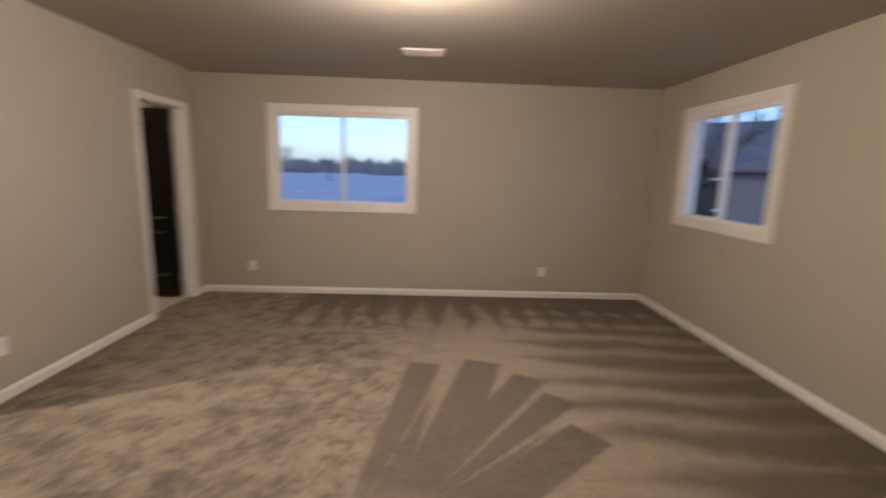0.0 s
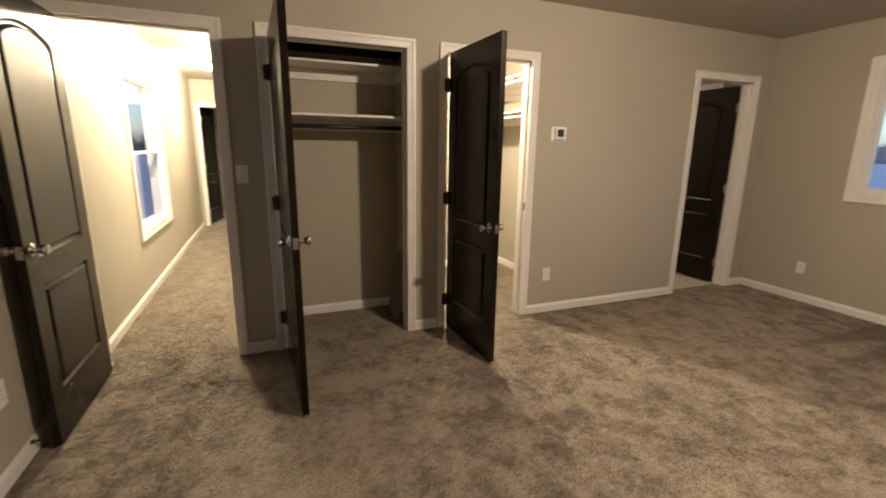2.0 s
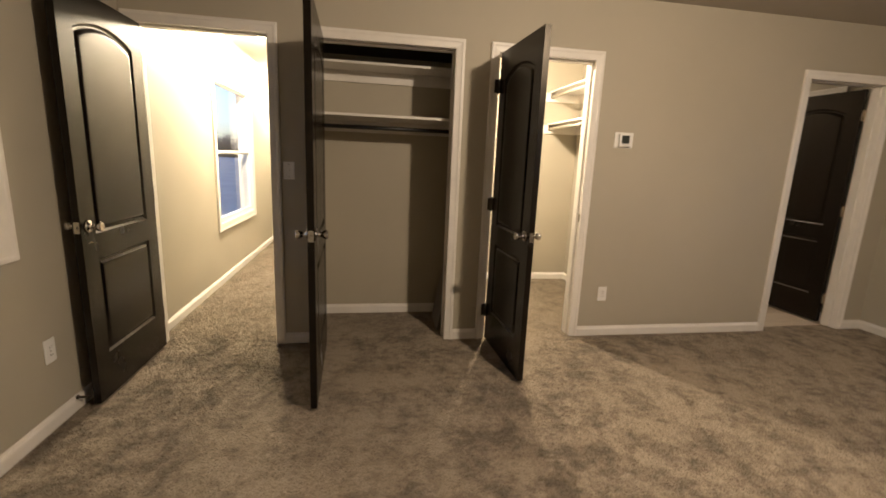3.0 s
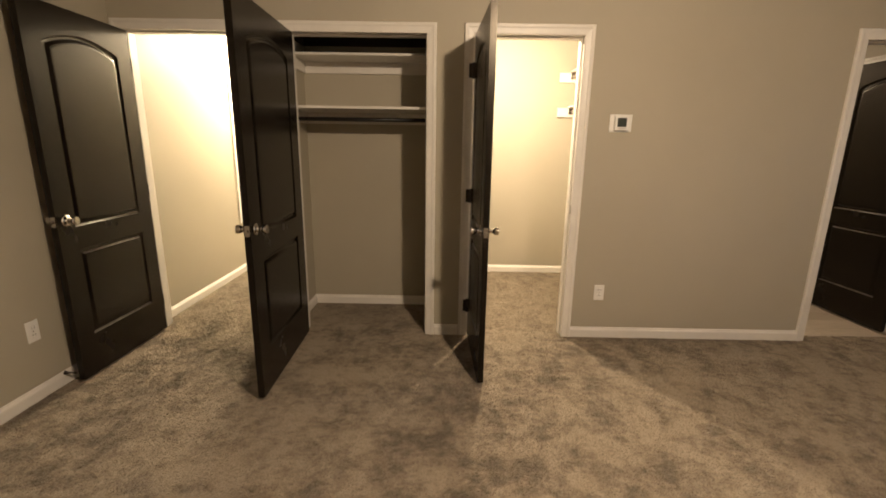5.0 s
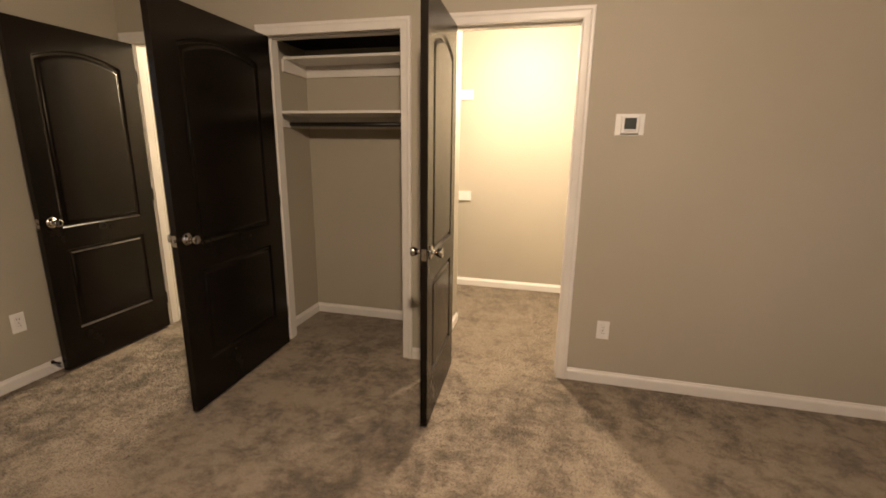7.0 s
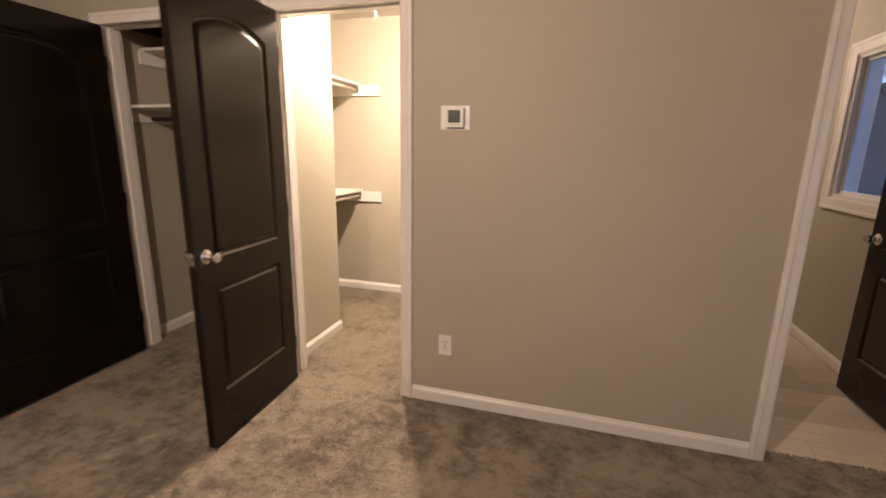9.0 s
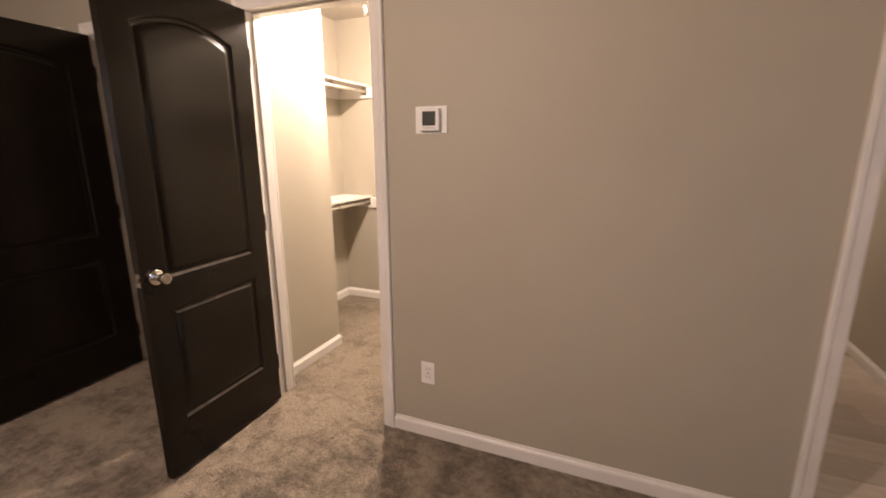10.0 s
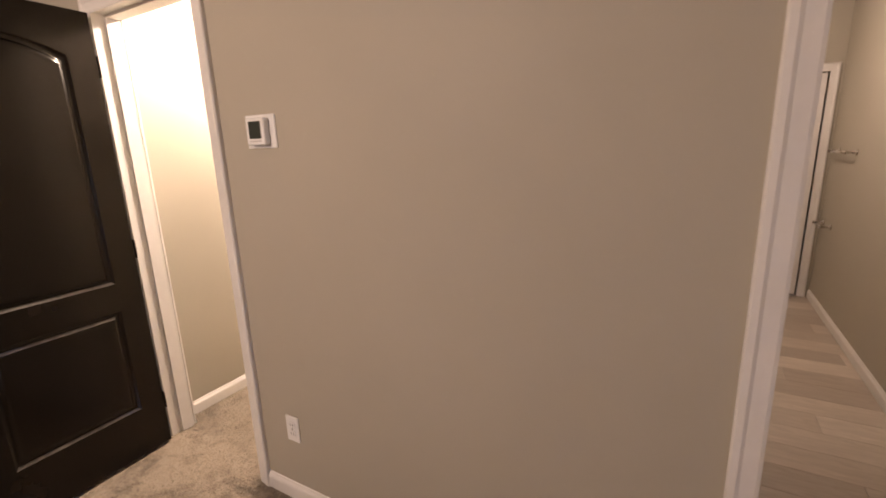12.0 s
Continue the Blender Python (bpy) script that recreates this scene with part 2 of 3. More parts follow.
M_GROUND = rough_ground("frosted_winter_grass", (0.36, 0.36, 0.36), (0.50, 0.50, 0.49), 0.35)
M_BARK = rough_ground("grey_bark", (0.075, 0.067, 0.060), (0.15, 0.132, 0.118), 3.0)
# the woods' bark colour is lightened to paint in distance haze
M_WOODS = rough_ground("far_woods_painted_haze", (0.15, 0.15, 0.155), (0.24, 0.24, 0.25), 0.05)
M_NEEDLE = rough_ground("dark_evergreen", (0.045, 0.065, 0.058), (0.10, 0.13, 0.115), 2.0)
M_SIDING = rough_ground("faded_siding", (0.13, 0.12, 0.115), (0.19, 0.175, 0.165), 0.8)
M_ROOF = rough_ground("dark_shingle", (0.11, 0.10, 0.10), (0.18, 0.165, 0.16), 3.0)
M_FENCE = rough_ground("weathered_fence", (0.20, 0.18, 0.16), (0.32, 0.29, 0.26), 2.0)
M_DARK_PANEL = plain("dark_brown_shade_panel", (0.030, 0.021, 0.016), 0.8)
M_BOARD = plain("dark_painted_board", (0.16, 0.145, 0.13), 0.55)


# ---- mesh helpers ----
def box(bm, x0, x1, y0, y1, z0, z1, bevel=0.0):
    r = bmesh.ops.create_cube(bm, size=1.0, matrix=Matrix.LocRotScale(
        ((x0 + x1) / 2, (y0 + y1) / 2, (z0 + z1) / 2), None, (abs(x1 - x0), abs(y1 - y0), abs(z1 - z0))))
    if bevel:
        edges = {e for v in r["verts"] for e in v.link_edges}
        bmesh.ops.bevel(bm, geom=list(edges), offset=bevel, segments=2, affect='EDGES', profile=0.5)
    return r["verts"]


def lathe(bm, profile, m=None, steps=28):
    """A turned body round z from (radius, height) pairs."""
    rings = []
    for r, z in profile:
        if r < 1e-5:
            rings.append([bm.verts.new((0, 0, z))])
        else:
            rings.append([bm.verts.new((r * math.cos(2 * math.pi * i / steps), r * math.sin(2 * math.pi * i / steps), z)) for i in range(steps)])
    faces = []
    for a, b in zip(rings, rings[1:]):
        for i in range(steps):
            j = (i + 1) % steps
            if len(a) == 1 and len(b) == 1:
                continue
            if len(a) == 1:
                faces.append(bm.faces.new((a[0], b[i], b[j])))
            elif len(b) == 1:
                faces.append(bm.faces.new((a[i], b[0], a[j])))
            else:
                faces.append(bm.faces.new((a[i], b[i], b[j], a[j])))
    for f in faces:
        f.smooth = True
    if m is not None:
        bmesh.ops.transform(bm, matrix=m, verts=[v for ring in rings for v in ring])
    return rings


def tube(bm, a, b, r0, r1=None, steps=8):
    a, b = Vector(a), Vector(b)
    r1 = r0 if r1 is None else r1
    turn = (b - a).to_track_quat("Z", "Y").to_matrix().to_4x4()
    lathe(bm, [(0, 0), (r0, 0), (r1, (b - a).length), (0, (b - a).length)], Matrix.Translation(a) @ turn, steps)


def sweep(bm, corners, profile, closed):
    """Trim run round corner points (u, z) in one plane with mitred corners; profile: (outward, proud) pairs. n is y."""
    n = len(corners)
    rings = []
    for i, (u, z, ou, oz) in enumerate(corners):
        rings.append([bm.verts.new((u + ou * d, h, z + oz * d)) for d, h in profile])
    last = n if closed else n - 1
    k = len(profile)
    for i in range(last):
        a, b = rings[i], rings[(i + 1) % n]
        for j in range(k):
            bm.faces.new((a[j], a[(j + 1) % k], b[(j + 1) % k], b[j]))
    if not closed:
        bm.faces.new(rings[0])
        bm.faces.new(list(reversed(rings[-1])))
    bmesh.ops.recalc_face_normals(bm, faces=bm.faces[:])


def finish(bm, name, material):
    bmesh.ops.recalc_face_normals(bm, faces=bm.faces[:])
    me = bpy.data.meshes.new(name)
    bm.to_mesh(me)
    bm.free()
    me.materials.append(material)
    return me


def part(name, bm, material, parent, label="", m=None):
    ob = new(name, finish(bm, name, material))
    ob.parent = parent
    if m is not None:
        ob.matrix_basis = m
    if label:
        ob["label"] = label
    return ob


def thing(name, m, label, category, group="", kind=""):
    ob = new(name)
    ob.matrix_basis = m
    ob.empty_display_size = 0.1
    return tagged(ob, label, category, group, kind)


def solid(name, boxes, material, label, category, kind="structure", bevel=0.0):
    bm = bmesh.new()
    for b in boxes:
        box(bm, *b, bevel=bevel)
    return tagged(new(name, finish(bm, name, material)), label, category, "", kind)


# ---- the plan ----
H = 2.49            # ceiling
WX = -2.335         # bedroom face of the door wall
WB = -2.45          # its back
SY = -0.69          # window side of the hall, south wall of the bedroom
NY = 5.175          # north wall of the bedroom
EX = 2.95           # east wall
BY = 4.985           # north wall of the bathroom
HEAD = 2.065        # clear height of the doorways
BHEAD = 1.955       # the low door at the end of the bathroom
HALL, CLOSET, WALKIN, BATH = (-0.617, 0.150), (0.455, 1.360), (1.660, 2.372), (4.165, 4.912)
J = 0.02            # jamb thickness
FZ = -0.010         # top of the floor backing
LOW = -0.05         # foot of the walls


def pierced(along, lo, hi, t0, t1, openings):
    """Boxes of a wall from lo to hi along 'x' or 'y', t0..t1 thick, with (a, b, z0, z1) openings."""
    out, at = [], lo
    def put(a, b, z0, z1):
        if b - a > 1e-4 and z1 - z0 > 1e-4:
            out.append((a, b, t0, t1, z0, z1) if along == 'x' else (t0, t1, a, b, z0, z1))
    for a, b, z0, z1 in openings:
        put(at, a, LOW, H)
        put(a, b, 0, z0)
        put(a, b, z1, H)
        at = b
    put(at, hi, LOW, H)
    return out


doorway = lambda d: (d[0] - J, d[1] + J, 0, HEAD + J)
NWIN = (-1.475, 0.078, 1.060, 2.115)
EWIN = (3.305, 4.545, 1.085, 2.125)
HWIN = (-5.240, -3.935, 0.600, 2.03)
BWIN = (-4.01, -2.78, 1.085, 2.045)
SWIN = (-1.235, -0.07, 0.91, 2.03)

solid("wall_west", pierced('y', SY, NY, WB, WX, [doorway(d) for d in (HALL, CLOSET, WALKIN, BATH)]), M_WALL,
      "greige painted wall with four white-cased doorways", "wall")
solid("wall_north", pierced('x', WB, EX + 0.15, NY, NY + 0.15, [NWIN]), M_WALL, "greige painted outer wall with a sliding window", "wall")
solid("wall_east", pierced('y', SY, NY, EX, EX + 0.15, [EWIN]), M_WALL, "greige painted outer wall with a sliding window", "wall")
solid("wall_south", pierced('x', -10.4, EX + 0.15, SY - 0.15, SY, [HWIN, SWIN]), M_WALL, "greige painted outer wall along bedroom and hall", "wall")
solid("wall_hall", pierced('x', -10.4, WB, 0.25, 0.36, []), M_WALL, "greige painted wall beside the hall carpet", "wall")
solid("wall_hall_end", pierced('y', SY, 0.25, -8.16, -8.05, [(-0.60, 0.16, 0, HEAD)]), M_WALL, "greige painted wall at the hall's end", "wall")
solid("wall_far_room", [(-10.5, -10.4, SY - 0.15, 0.36, LOW, H)], M_WALL, "greige painted wall of the room past the hall", "wall")
solid("wall_closet_back", [(-3.06, -2.96, 0.36, 1.45, LOW, H)], M_WALL, "greige painted closet back wall", "wall")
solid("wall_closet_side", [(-3.06, WB, 1.45, 1.565, LOW, H)], M_WALL, "greige painted stub wall between the two closets", "wall")
solid("wall_walk_in_back", [(-4.16, -4.05, 0.86, 3.10, LOW, H)], M_WALL, "cream-lit painted back wall of the walk-in closet", "wall")
solid("wall_walk_in_end", [(-4.05, -3.06, 0.86, 0.97, LOW, H)], M_WALL, "painted end wall of the walk-in closet", "wall")
solid("wall_bath_south", [(-6.36, WB, 3.10, 3.21, LOW, H)], M_WALL, "painted wall between walk-in closet and bathroom", "wall")
solid("wall_bath_north", pierced('x', -6.36, WB, BY, BY + 0.15, [BWIN]), M_WALL, "greige painted bathroom wall with a window", "wall")
solid("wall_bath_end", pierced('y', 3.21, BY, -6.36, -6.24, [(4.12, 4.90, 0, BHEAD)]), M_WALL, "greige painted end wall of the bathroom", "wall")
# unseen walls added to keep sky light out of the white door's gaps
solid("wall_sky_block", [(-6.66, -6.56, 3.95, BY + 0.15, LOW, H), (-6.56, -6.36, 3.95, 4.02, LOW, H), (-6.56, -6.36, BY, BY + 0.15, LOW, H)], M_WALL,
      "unseen wall added behind the white door to block sky light", "wall")
solid("ceiling", [(-10.5, EX + 0.15, SY - 0.15, NY + 0.15, H, H + 0.12)], M_CEIL, "off-white lightly textured ceiling", "ceiling")
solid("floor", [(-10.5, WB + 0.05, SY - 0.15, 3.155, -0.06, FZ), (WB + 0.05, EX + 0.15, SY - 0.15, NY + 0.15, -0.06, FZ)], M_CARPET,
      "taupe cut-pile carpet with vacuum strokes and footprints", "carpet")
solid("subfloor", [(-6.36, WB + 0.05, 3.155, NY + 0.15, -0.06, FZ - 0.012)], M_SLOT, "dark underlay beneath the bathroom planks", "floor")


# ---- skirting ----
def baseboard(p, q, side):
    """A run from p to q on the wall; side: unit vector into the room."""
    p, q, s = Vector((*p, FZ)), Vector((*q, FZ)), Vector((*side, 0))
    prof = [(0, 0), (0.014, 0), (0.014, 0.052), (0.012, 0.060), (0.006, 0.068), (0.004, 0.076), (0, 0.078)]
    bm = bmesh.new()
    rings = [[bm.verts.new(e + s * d + Vector((0, 0, z))) for d, z in prof] for e in (p, q)]
    k = len(prof)
    for j in range(k):
        bm.faces.new((rings[0][j], rings[0][(j + 1) % k], rings[1][(j + 1) % k], rings[1][j]))
    bm.faces.new(rings[0])
    bm.faces.new(list(reversed(rings[1])))
    return tagged(new("baseboard", finish(bm, "baseboard", M_TRIM)), "white painted baseboard along the wall", "baseboard", "baseboards", "structure")


C = 0.062           # casing width past the opening
for a, b in ((HALL[1] + C, CLOSET[0] - C), (CLOSET[1] + C, WALKIN[0] - C), (WALKIN[1] + C, BATH[0] - C), (BATH[1] + C, NY)):
    baseboard((WX, a), (WX, b), (1, 0))
baseboard((WX + 0.014, NY), (EX, NY), (0, -1))
baseboard((EX, NY - 0.014), (EX, SY + 0.014), (-1, 0))
baseboard((-8.05, SY), (WB, SY), (0, 1))
baseboard((WX + 0.03, SY), (EX, SY), (0, 1))
baseboard((-8.05, 0.25), (WB, 0.25), (0, -1))
baseboard((-2.96, 0.36), (-2.96, 1.45), (1, 0))
baseboard((WB, 0.36), (-2.946, 0.36), (0, 1))
baseboard((WB, 1.45), (-2.946, 1.45), (0, -1))
baseboard((WB, 1.565), (-3.06, 1.565), (0, 1))
baseboard((-3.06, 1.579), (-3.06, 0.97), (-1, 0))
baseboard((-4.05, 0.97), (-4.05, 3.10), (1, 0))
baseboard((-4.036, 0.97), (-3.074, 0.97), (0, 1))
baseboard((-4.036, 3.10), (WB, 3.10), (0, -1))
baseboard((-6.226, BY), (WB, BY), (0, -1))
baseboard((-6.24, 3.21), (-6.24, 4.058), (1, 0))
baseboard((-6.226, 3.21), (WB, 3.21), (0, 1))


# ---- doors ----
CASING = [(-0.004, 0), (-0.004, 0.009), (0.004, 0.012), (0.018, 0.013), (0.034, 0.015), (0.042, 0.019), (0.056, 0.019), (0.060, 0.014), (0.060, 0)]


def casing_boards(ob, m, w, h):
    """Two side boards and a head board with mitred corners, as parts of ob."""
    corners = [(0, FZ, -1, 0), (0, h, -1, 1), (w, h, 1, 1), (w, FZ, 1, 0)]
    for i, name in enumerate(("casing_side", "casing_head", "casing_side")):
        bm = bmesh.new()
        sweep(bm, corners[i:i + 2], CASING, False)
        part(name, bm, M_TRIM, ob, "white moulded door casing", m)


def panel_outline(x0, x1, z0, z1, rise, inset):
    """Outline of one door panel, set in from its edge, with an arched top."""
    x0, x1, z0 = x0 + inset, x1 - inset, z0 + inset
    pts = [(x0, z0), (x1, z0)]
    if rise == 0:
        return pts + [(x1, z1 - inset), (x0, z1 - inset)]
    for i in range(13):
        f = i / 12
        x = x1 + (x0 - x1) * f
        pts.append((x, z1 - inset - rise * (1 - math.sin(math.pi * f) ** 0.85) ))
    return pts


def leaf_mesh(w, h, t):
    """Slab with two moulded panels on each face, the upper one arched. u along x, thickness along y from 0 to t."""
    bm = bmesh.new()
    stile = 0.115 * w / 0.76
    panels = [(stile, w - stile, 0.236, 0.750, 0.0), (stile, w - stile, 0.878, h - 0.124, 0.058)]
    steps = [(0.0, 0.0), (0.0012, -0.0004), (0.003, -0.0018), (0.005, -0.0040), (0.0075, -0.0068), (0.010, -0.0092), (0.0125, -0.0106),
             (0.0155, -0.0112), (0.022, -0.0112), (0.0235, -0.0107), (0.0255, -0.0094), (0.028, -0.0072), (0.0305, -0.0048), (0.033, -0.0027),
             (0.036, -0.0011), (0.040, -0.0003), (0.050, 0.0)]
    for y, d in ((0.0, -1), (t, 1)):
        def ring(pts, dep):
            return [bm.verts.new((x, y + d * dep, z)) for x, z in pts]
        outer = ring([(0, 0), (w, 0), (w, h), (0, h)], 0)
        edges = [bm.edges.new((outer[i], outer[(i + 1) % 4])) for i in range(4)]
        for x0, x1, z0, z1, rise in panels:
            prev = last = None
            for inset, dep in steps:
                r = ring(panel_outline(x0, x1, z0, z1, rise, inset), dep)
                k = len(r)
                if prev is None:
                    edges += [bm.edges.new((r[i], r[(i + 1) % k])) for i in range(k)]
                else:
                    drop = abs(dep - last[1]) / (inset - last[0])
                    for i in range(k):
                        f = bm.faces.new((prev[i], prev[(i + 1) % k], r[(i + 1) % k], r[i]))
                        f.smooth = True
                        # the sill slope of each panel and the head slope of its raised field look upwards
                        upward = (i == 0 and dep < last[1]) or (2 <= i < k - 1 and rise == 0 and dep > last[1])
                        # steep upward slopes take the paler painted highlight
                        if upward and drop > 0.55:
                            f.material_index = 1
                prev, last = r, (inset, dep)
            bm.faces.new(prev)
        bmesh.ops.triangle_fill(bm, edges=edges, use_beauty=True)
        if y == 0.0:
            first = outer
        else:
            for i in range(4):
                bm.faces.new((first[i], first[(i + 1) % 4], outer[(i + 1) % 4], outer[i]))
    return bm


KNOB = [(0, 0), (0.0325, 0), (0.033, 0.003), (0.030, 0.007), (0.020, 0.010), (0.0135, 0.013), (0.0120, 0.018), (0.0125, 0.026), (0.0155, 0.032),
        (0.0195, 0.038), (0.0225, 0.046), (0.0235, 0.054), (0.0225, 0.0595), (0.0200, 0.0615), (0.012, 0.0605), (0, 0.0600)]


def hinge_mesh():
    bm = bmesh.new()
    tube(bm, (-0.004, -0.006, -0.045), (-0.004, -0.006, 0.045), 0.0062, None, 12)
    for z in (-0.05, 0.046):
        tube(bm, (-0.004, -0.006, z), (-0.004, -0.006, z + 0.004), 0.0075, None, 10)
    box(bm, -0.004, -0.0016, 0.0, 0.032, -0.044, 0.044)
    box(bm, -0.006, -0.0045, -0.034, -0.004, -0.044, 0.044)
    return bm


def door(name, pin, turn, w, hinge_mat, label, knob=0.924, paint=None, h=2.042, lit_ledges=True):
    """A door leaf with its knobs, latch and hinges; pin: the hinge line."""
    ob = thing(name, pose(*pin, 0), label, "door", "interior doors", "structure")
    t = 0.035
    m = pose(0, 0, 0, 0, 0, turn) @ pose(0.012, 0, 0.009)
    leaf = part("leaf", leaf_mesh(w, h, t), paint or M_DOOR, ob, "two-panel slab with an arched upper panel", m)
    leaf.data.materials.append(M_LEDGE if lit_ledges else paint or M_DOOR)
    for side, y, rx in (("a", 0.0, 90), ("b", t, -90)):
        bm = bmesh.new()
        lathe(bm, KNOB)
        k = part("knob", bm, M_NICKEL, leaf, "round satin nickel knob", pose(w - 0.062, y, knob, rx))
    bm = bmesh.new()
    box(bm, w - 0.0005, w + 0.0015, 0.005, t - 0.005, knob - 0.028, knob + 0.028)
    box(bm, w, w + 0.010, 0.012, t - 0.012, knob - 0.008, knob + 0.008, 0.002)
    part("latch", bm, M_NICKEL, leaf, "metal latch plate")
    for z in (0.22, 1.02, 1.83):
        part("hinge", hinge_mesh(), hinge_mat, leaf, "small metal butt hinge", pose(-0.008, 0, z))
    return ob


def frame_parts(ob, a, b, x_front, x_back, head=HEAD, strike=None):
    """Jamb liner, stop and both casings of a doorway from y = a to b in a wall between two x planes."""
    inv = ob.matrix_basis.inverted()
    bm = bmesh.new()
    box(bm, x_back, x_front, a - J, a, FZ, head)
    box(bm, x_back, x_front, b, b + J, FZ, head)
    box(bm, x_back, x_front, a - J, b + J, head, head + J)
    mid = (x_front + x_back) / 2
    sx0, sx1 = (mid - 0.045, mid + 0.012)
    box(bm, sx0, sx1, a, a + 0.011, FZ, head - 0.011)
    box(bm, sx0, sx1, b - 0.011, b, FZ, head - 0.011)
    box(bm, sx0, sx1, a, b, head - 0.011, head)
    part("jamb", bm, M_TRIM, ob, "white painted door jamb", inv)
    casing_boards(ob, inv @ pose(x_front, b, 0, 0, 0, -90), b - a, head)
    casing_boards(ob, inv @ pose(x_back, a, 0, 0, 0, 90), b - a, head)
    if strike:
        y, x, s = strike
        bm = bmesh.new()
        box(bm, x - 0.014, x + 0.014, y, y + s * 0.0015, 0.905, 0.965)
        box(bm, x - 0.007, x + 0.007, y, y + s * 0.0020, 0.922, 0.948)
        part("strike_plate", bm, M_NICKEL, ob, "metal strike plate", inv)


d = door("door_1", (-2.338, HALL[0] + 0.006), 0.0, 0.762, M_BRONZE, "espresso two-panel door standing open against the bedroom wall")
frame_parts(d, *HALL, WX, WB, strike=(HALL[1], -2.355, -1))
d = door("door_2", (-2.318, CLOSET[0] + 0.006), 2.0, 0.895, M_BRONZE, "wide espresso closet door standing open into the bedroom", lit_ledges=False)
frame_parts(d, *CLOSET, WX, WB, strike=(CLOSET[1], -2.355, -1))
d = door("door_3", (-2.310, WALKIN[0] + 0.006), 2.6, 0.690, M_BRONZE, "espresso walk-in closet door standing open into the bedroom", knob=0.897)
frame_parts(d, *WALKIN, WX, WB, strike=(WALKIN[1], -2.355, -1))
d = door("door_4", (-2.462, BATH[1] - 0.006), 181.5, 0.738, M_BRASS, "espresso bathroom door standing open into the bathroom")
frame_parts(d, *BATH, WX, WB, strike=(BATH[0], -2.43, 1))
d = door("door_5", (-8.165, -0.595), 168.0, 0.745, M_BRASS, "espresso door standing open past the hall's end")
inv = d.matrix_basis.inverted()
bm = bmesh.new()
box(bm, -8.16, -8.05, -0.60, -0.58, FZ, HEAD)
box(bm, -8.16, -8.05, 0.14, 0.16, FZ, HEAD)
box(bm, -8.16, -8.05, -0.58, 0.14, HEAD - 0.02, HEAD)
part("jamb", bm, M_TRIM, d, "white painted door jamb", inv)
casing_boards(d, inv @ pose(-8.05, 0.14, 0, 0, 0, -90), 0.72, HEAD - 0.02)
d = door("door_6", (-6.242, 4.89), -90.0, 0.74, M_BRASS, "white door shut in the bathroom's end wall", paint=M_TRIM, h=1.930, lit_ledges=False)
inv = d.matrix_basis.inverted()
casing_boards(d, inv @ pose(-6.24, 4.90, 0, 0, 0, -90), 0.78, BHEAD)


# ---- windows ----
def ring_box(bm, w0, w1, z0, z1, width, y0, y1, bevel=0.002):
    """A rectangular frame of four bars."""
    box(bm, w0, w1, y0, y1, z0, z0 + width, bevel)
    box(bm, w0, w1, y0, y1, z1 - width, z1, bevel)
    box(bm, w0, w0 + width, y0, y1, z0 + width, z1 - width, bevel)
    box(bm, w1 - width, w1, y0, y1, z0 + width, z1 - width, bevel)


WCASE = [(-0.006, 0), (-0.006, 0.010), (0.004, 0.014), (0.050, 0.016), (0.056, 0.020), (0.072, 0.020), (0.075, 0.016), (0.075, 0)]


def window(name, m, w, z0, z1, label, hung=False):
    """A vinyl window in a wall opening; m: x along the wall, y into the room, origin at the opening's lower left on the room face."""
    ob = thing(name, m, label, "window", "house windows", "structure")
    h = z1 - z0
    corners = [(0, 0, -1, -1), (0, h, -1, 1), (w, h, 1, 1), (w, 0, 1, -1), (0, 0, -1, -1)]
    for i, name in enumerate(("casing_side", "casing_head", "casing_side", "casing_sill")):
        bm = bmesh.new()
        sweep(bm, corners[i:i + 2], WCASE, False)
        part(name, bm, M_TRIM, ob, "white painted window casing board")
    bm = bmesh.new()
    box(bm, 0, w, -0.15, 0, 0, 0.016)
    box(bm, 0, w, -0.15, 0, h - 0.016, h)
    box(bm, 0, 0.016, -0.15, 0, 0.016, h - 0.016)
    box(bm, w - 0.016, w, -0.15, 0, 0.016, h - 0.016)
    part("window_liner", bm, M_TRIM, ob, "white painted reveal")
    bm = bmesh.new()
    ring_box(bm, 0.016, w - 0.016, 0.016, h - 0.016, 0.015, -0.072, -0.006)
    part("window_frame", bm, M_VINYL, ob, "white vinyl frame")
    i, s = 0.030, 0.024
    if hung:
        sashes = [(i, w - i, i, h / 2 + 0.018, -0.034), (i, w - i, h / 2 - 0.018, h - i, -0.064)]
    else:
        sashes = [(i, w / 2 + 0.018, i, h - i, -0.034), (w / 2 - 0.018, w - i, i, h - i, -0.064)]
    for a, b, c, e, y in sashes:
        bm = bmesh.new()
        ring_box(bm, a, b, c, e, s, y, y + 0.026, 0.003)
        sash = part("sash", bm, M_VINYL, ob, "white vinyl sash")
        bm = bmesh.new()
        box(bm, a + s - 0.003, b - s + 0.003, y + 0.010, y + 0.014, c + s - 0.003, e - s + 0.003)
        pane = part("pane", bm, M_GLASS, sash, "clear window glass")
        pane.visible_shadow = False
    bm = bmesh.new()
    if hung:
        box(bm, w / 2 - 0.03, w / 2 + 0.03, -0.008, 0.004, h / 2 - 0.004, h / 2 + 0.016, 0.003)
    else:
        box(bm, w / 2 - 0.012, w / 2 + 0.012, -0.008, 0.006, h * 0.74, h * 0.74 + 0.06, 0.004)
    part("lock", bm, M_VINYL, ob, "small sash lock")
    return ob


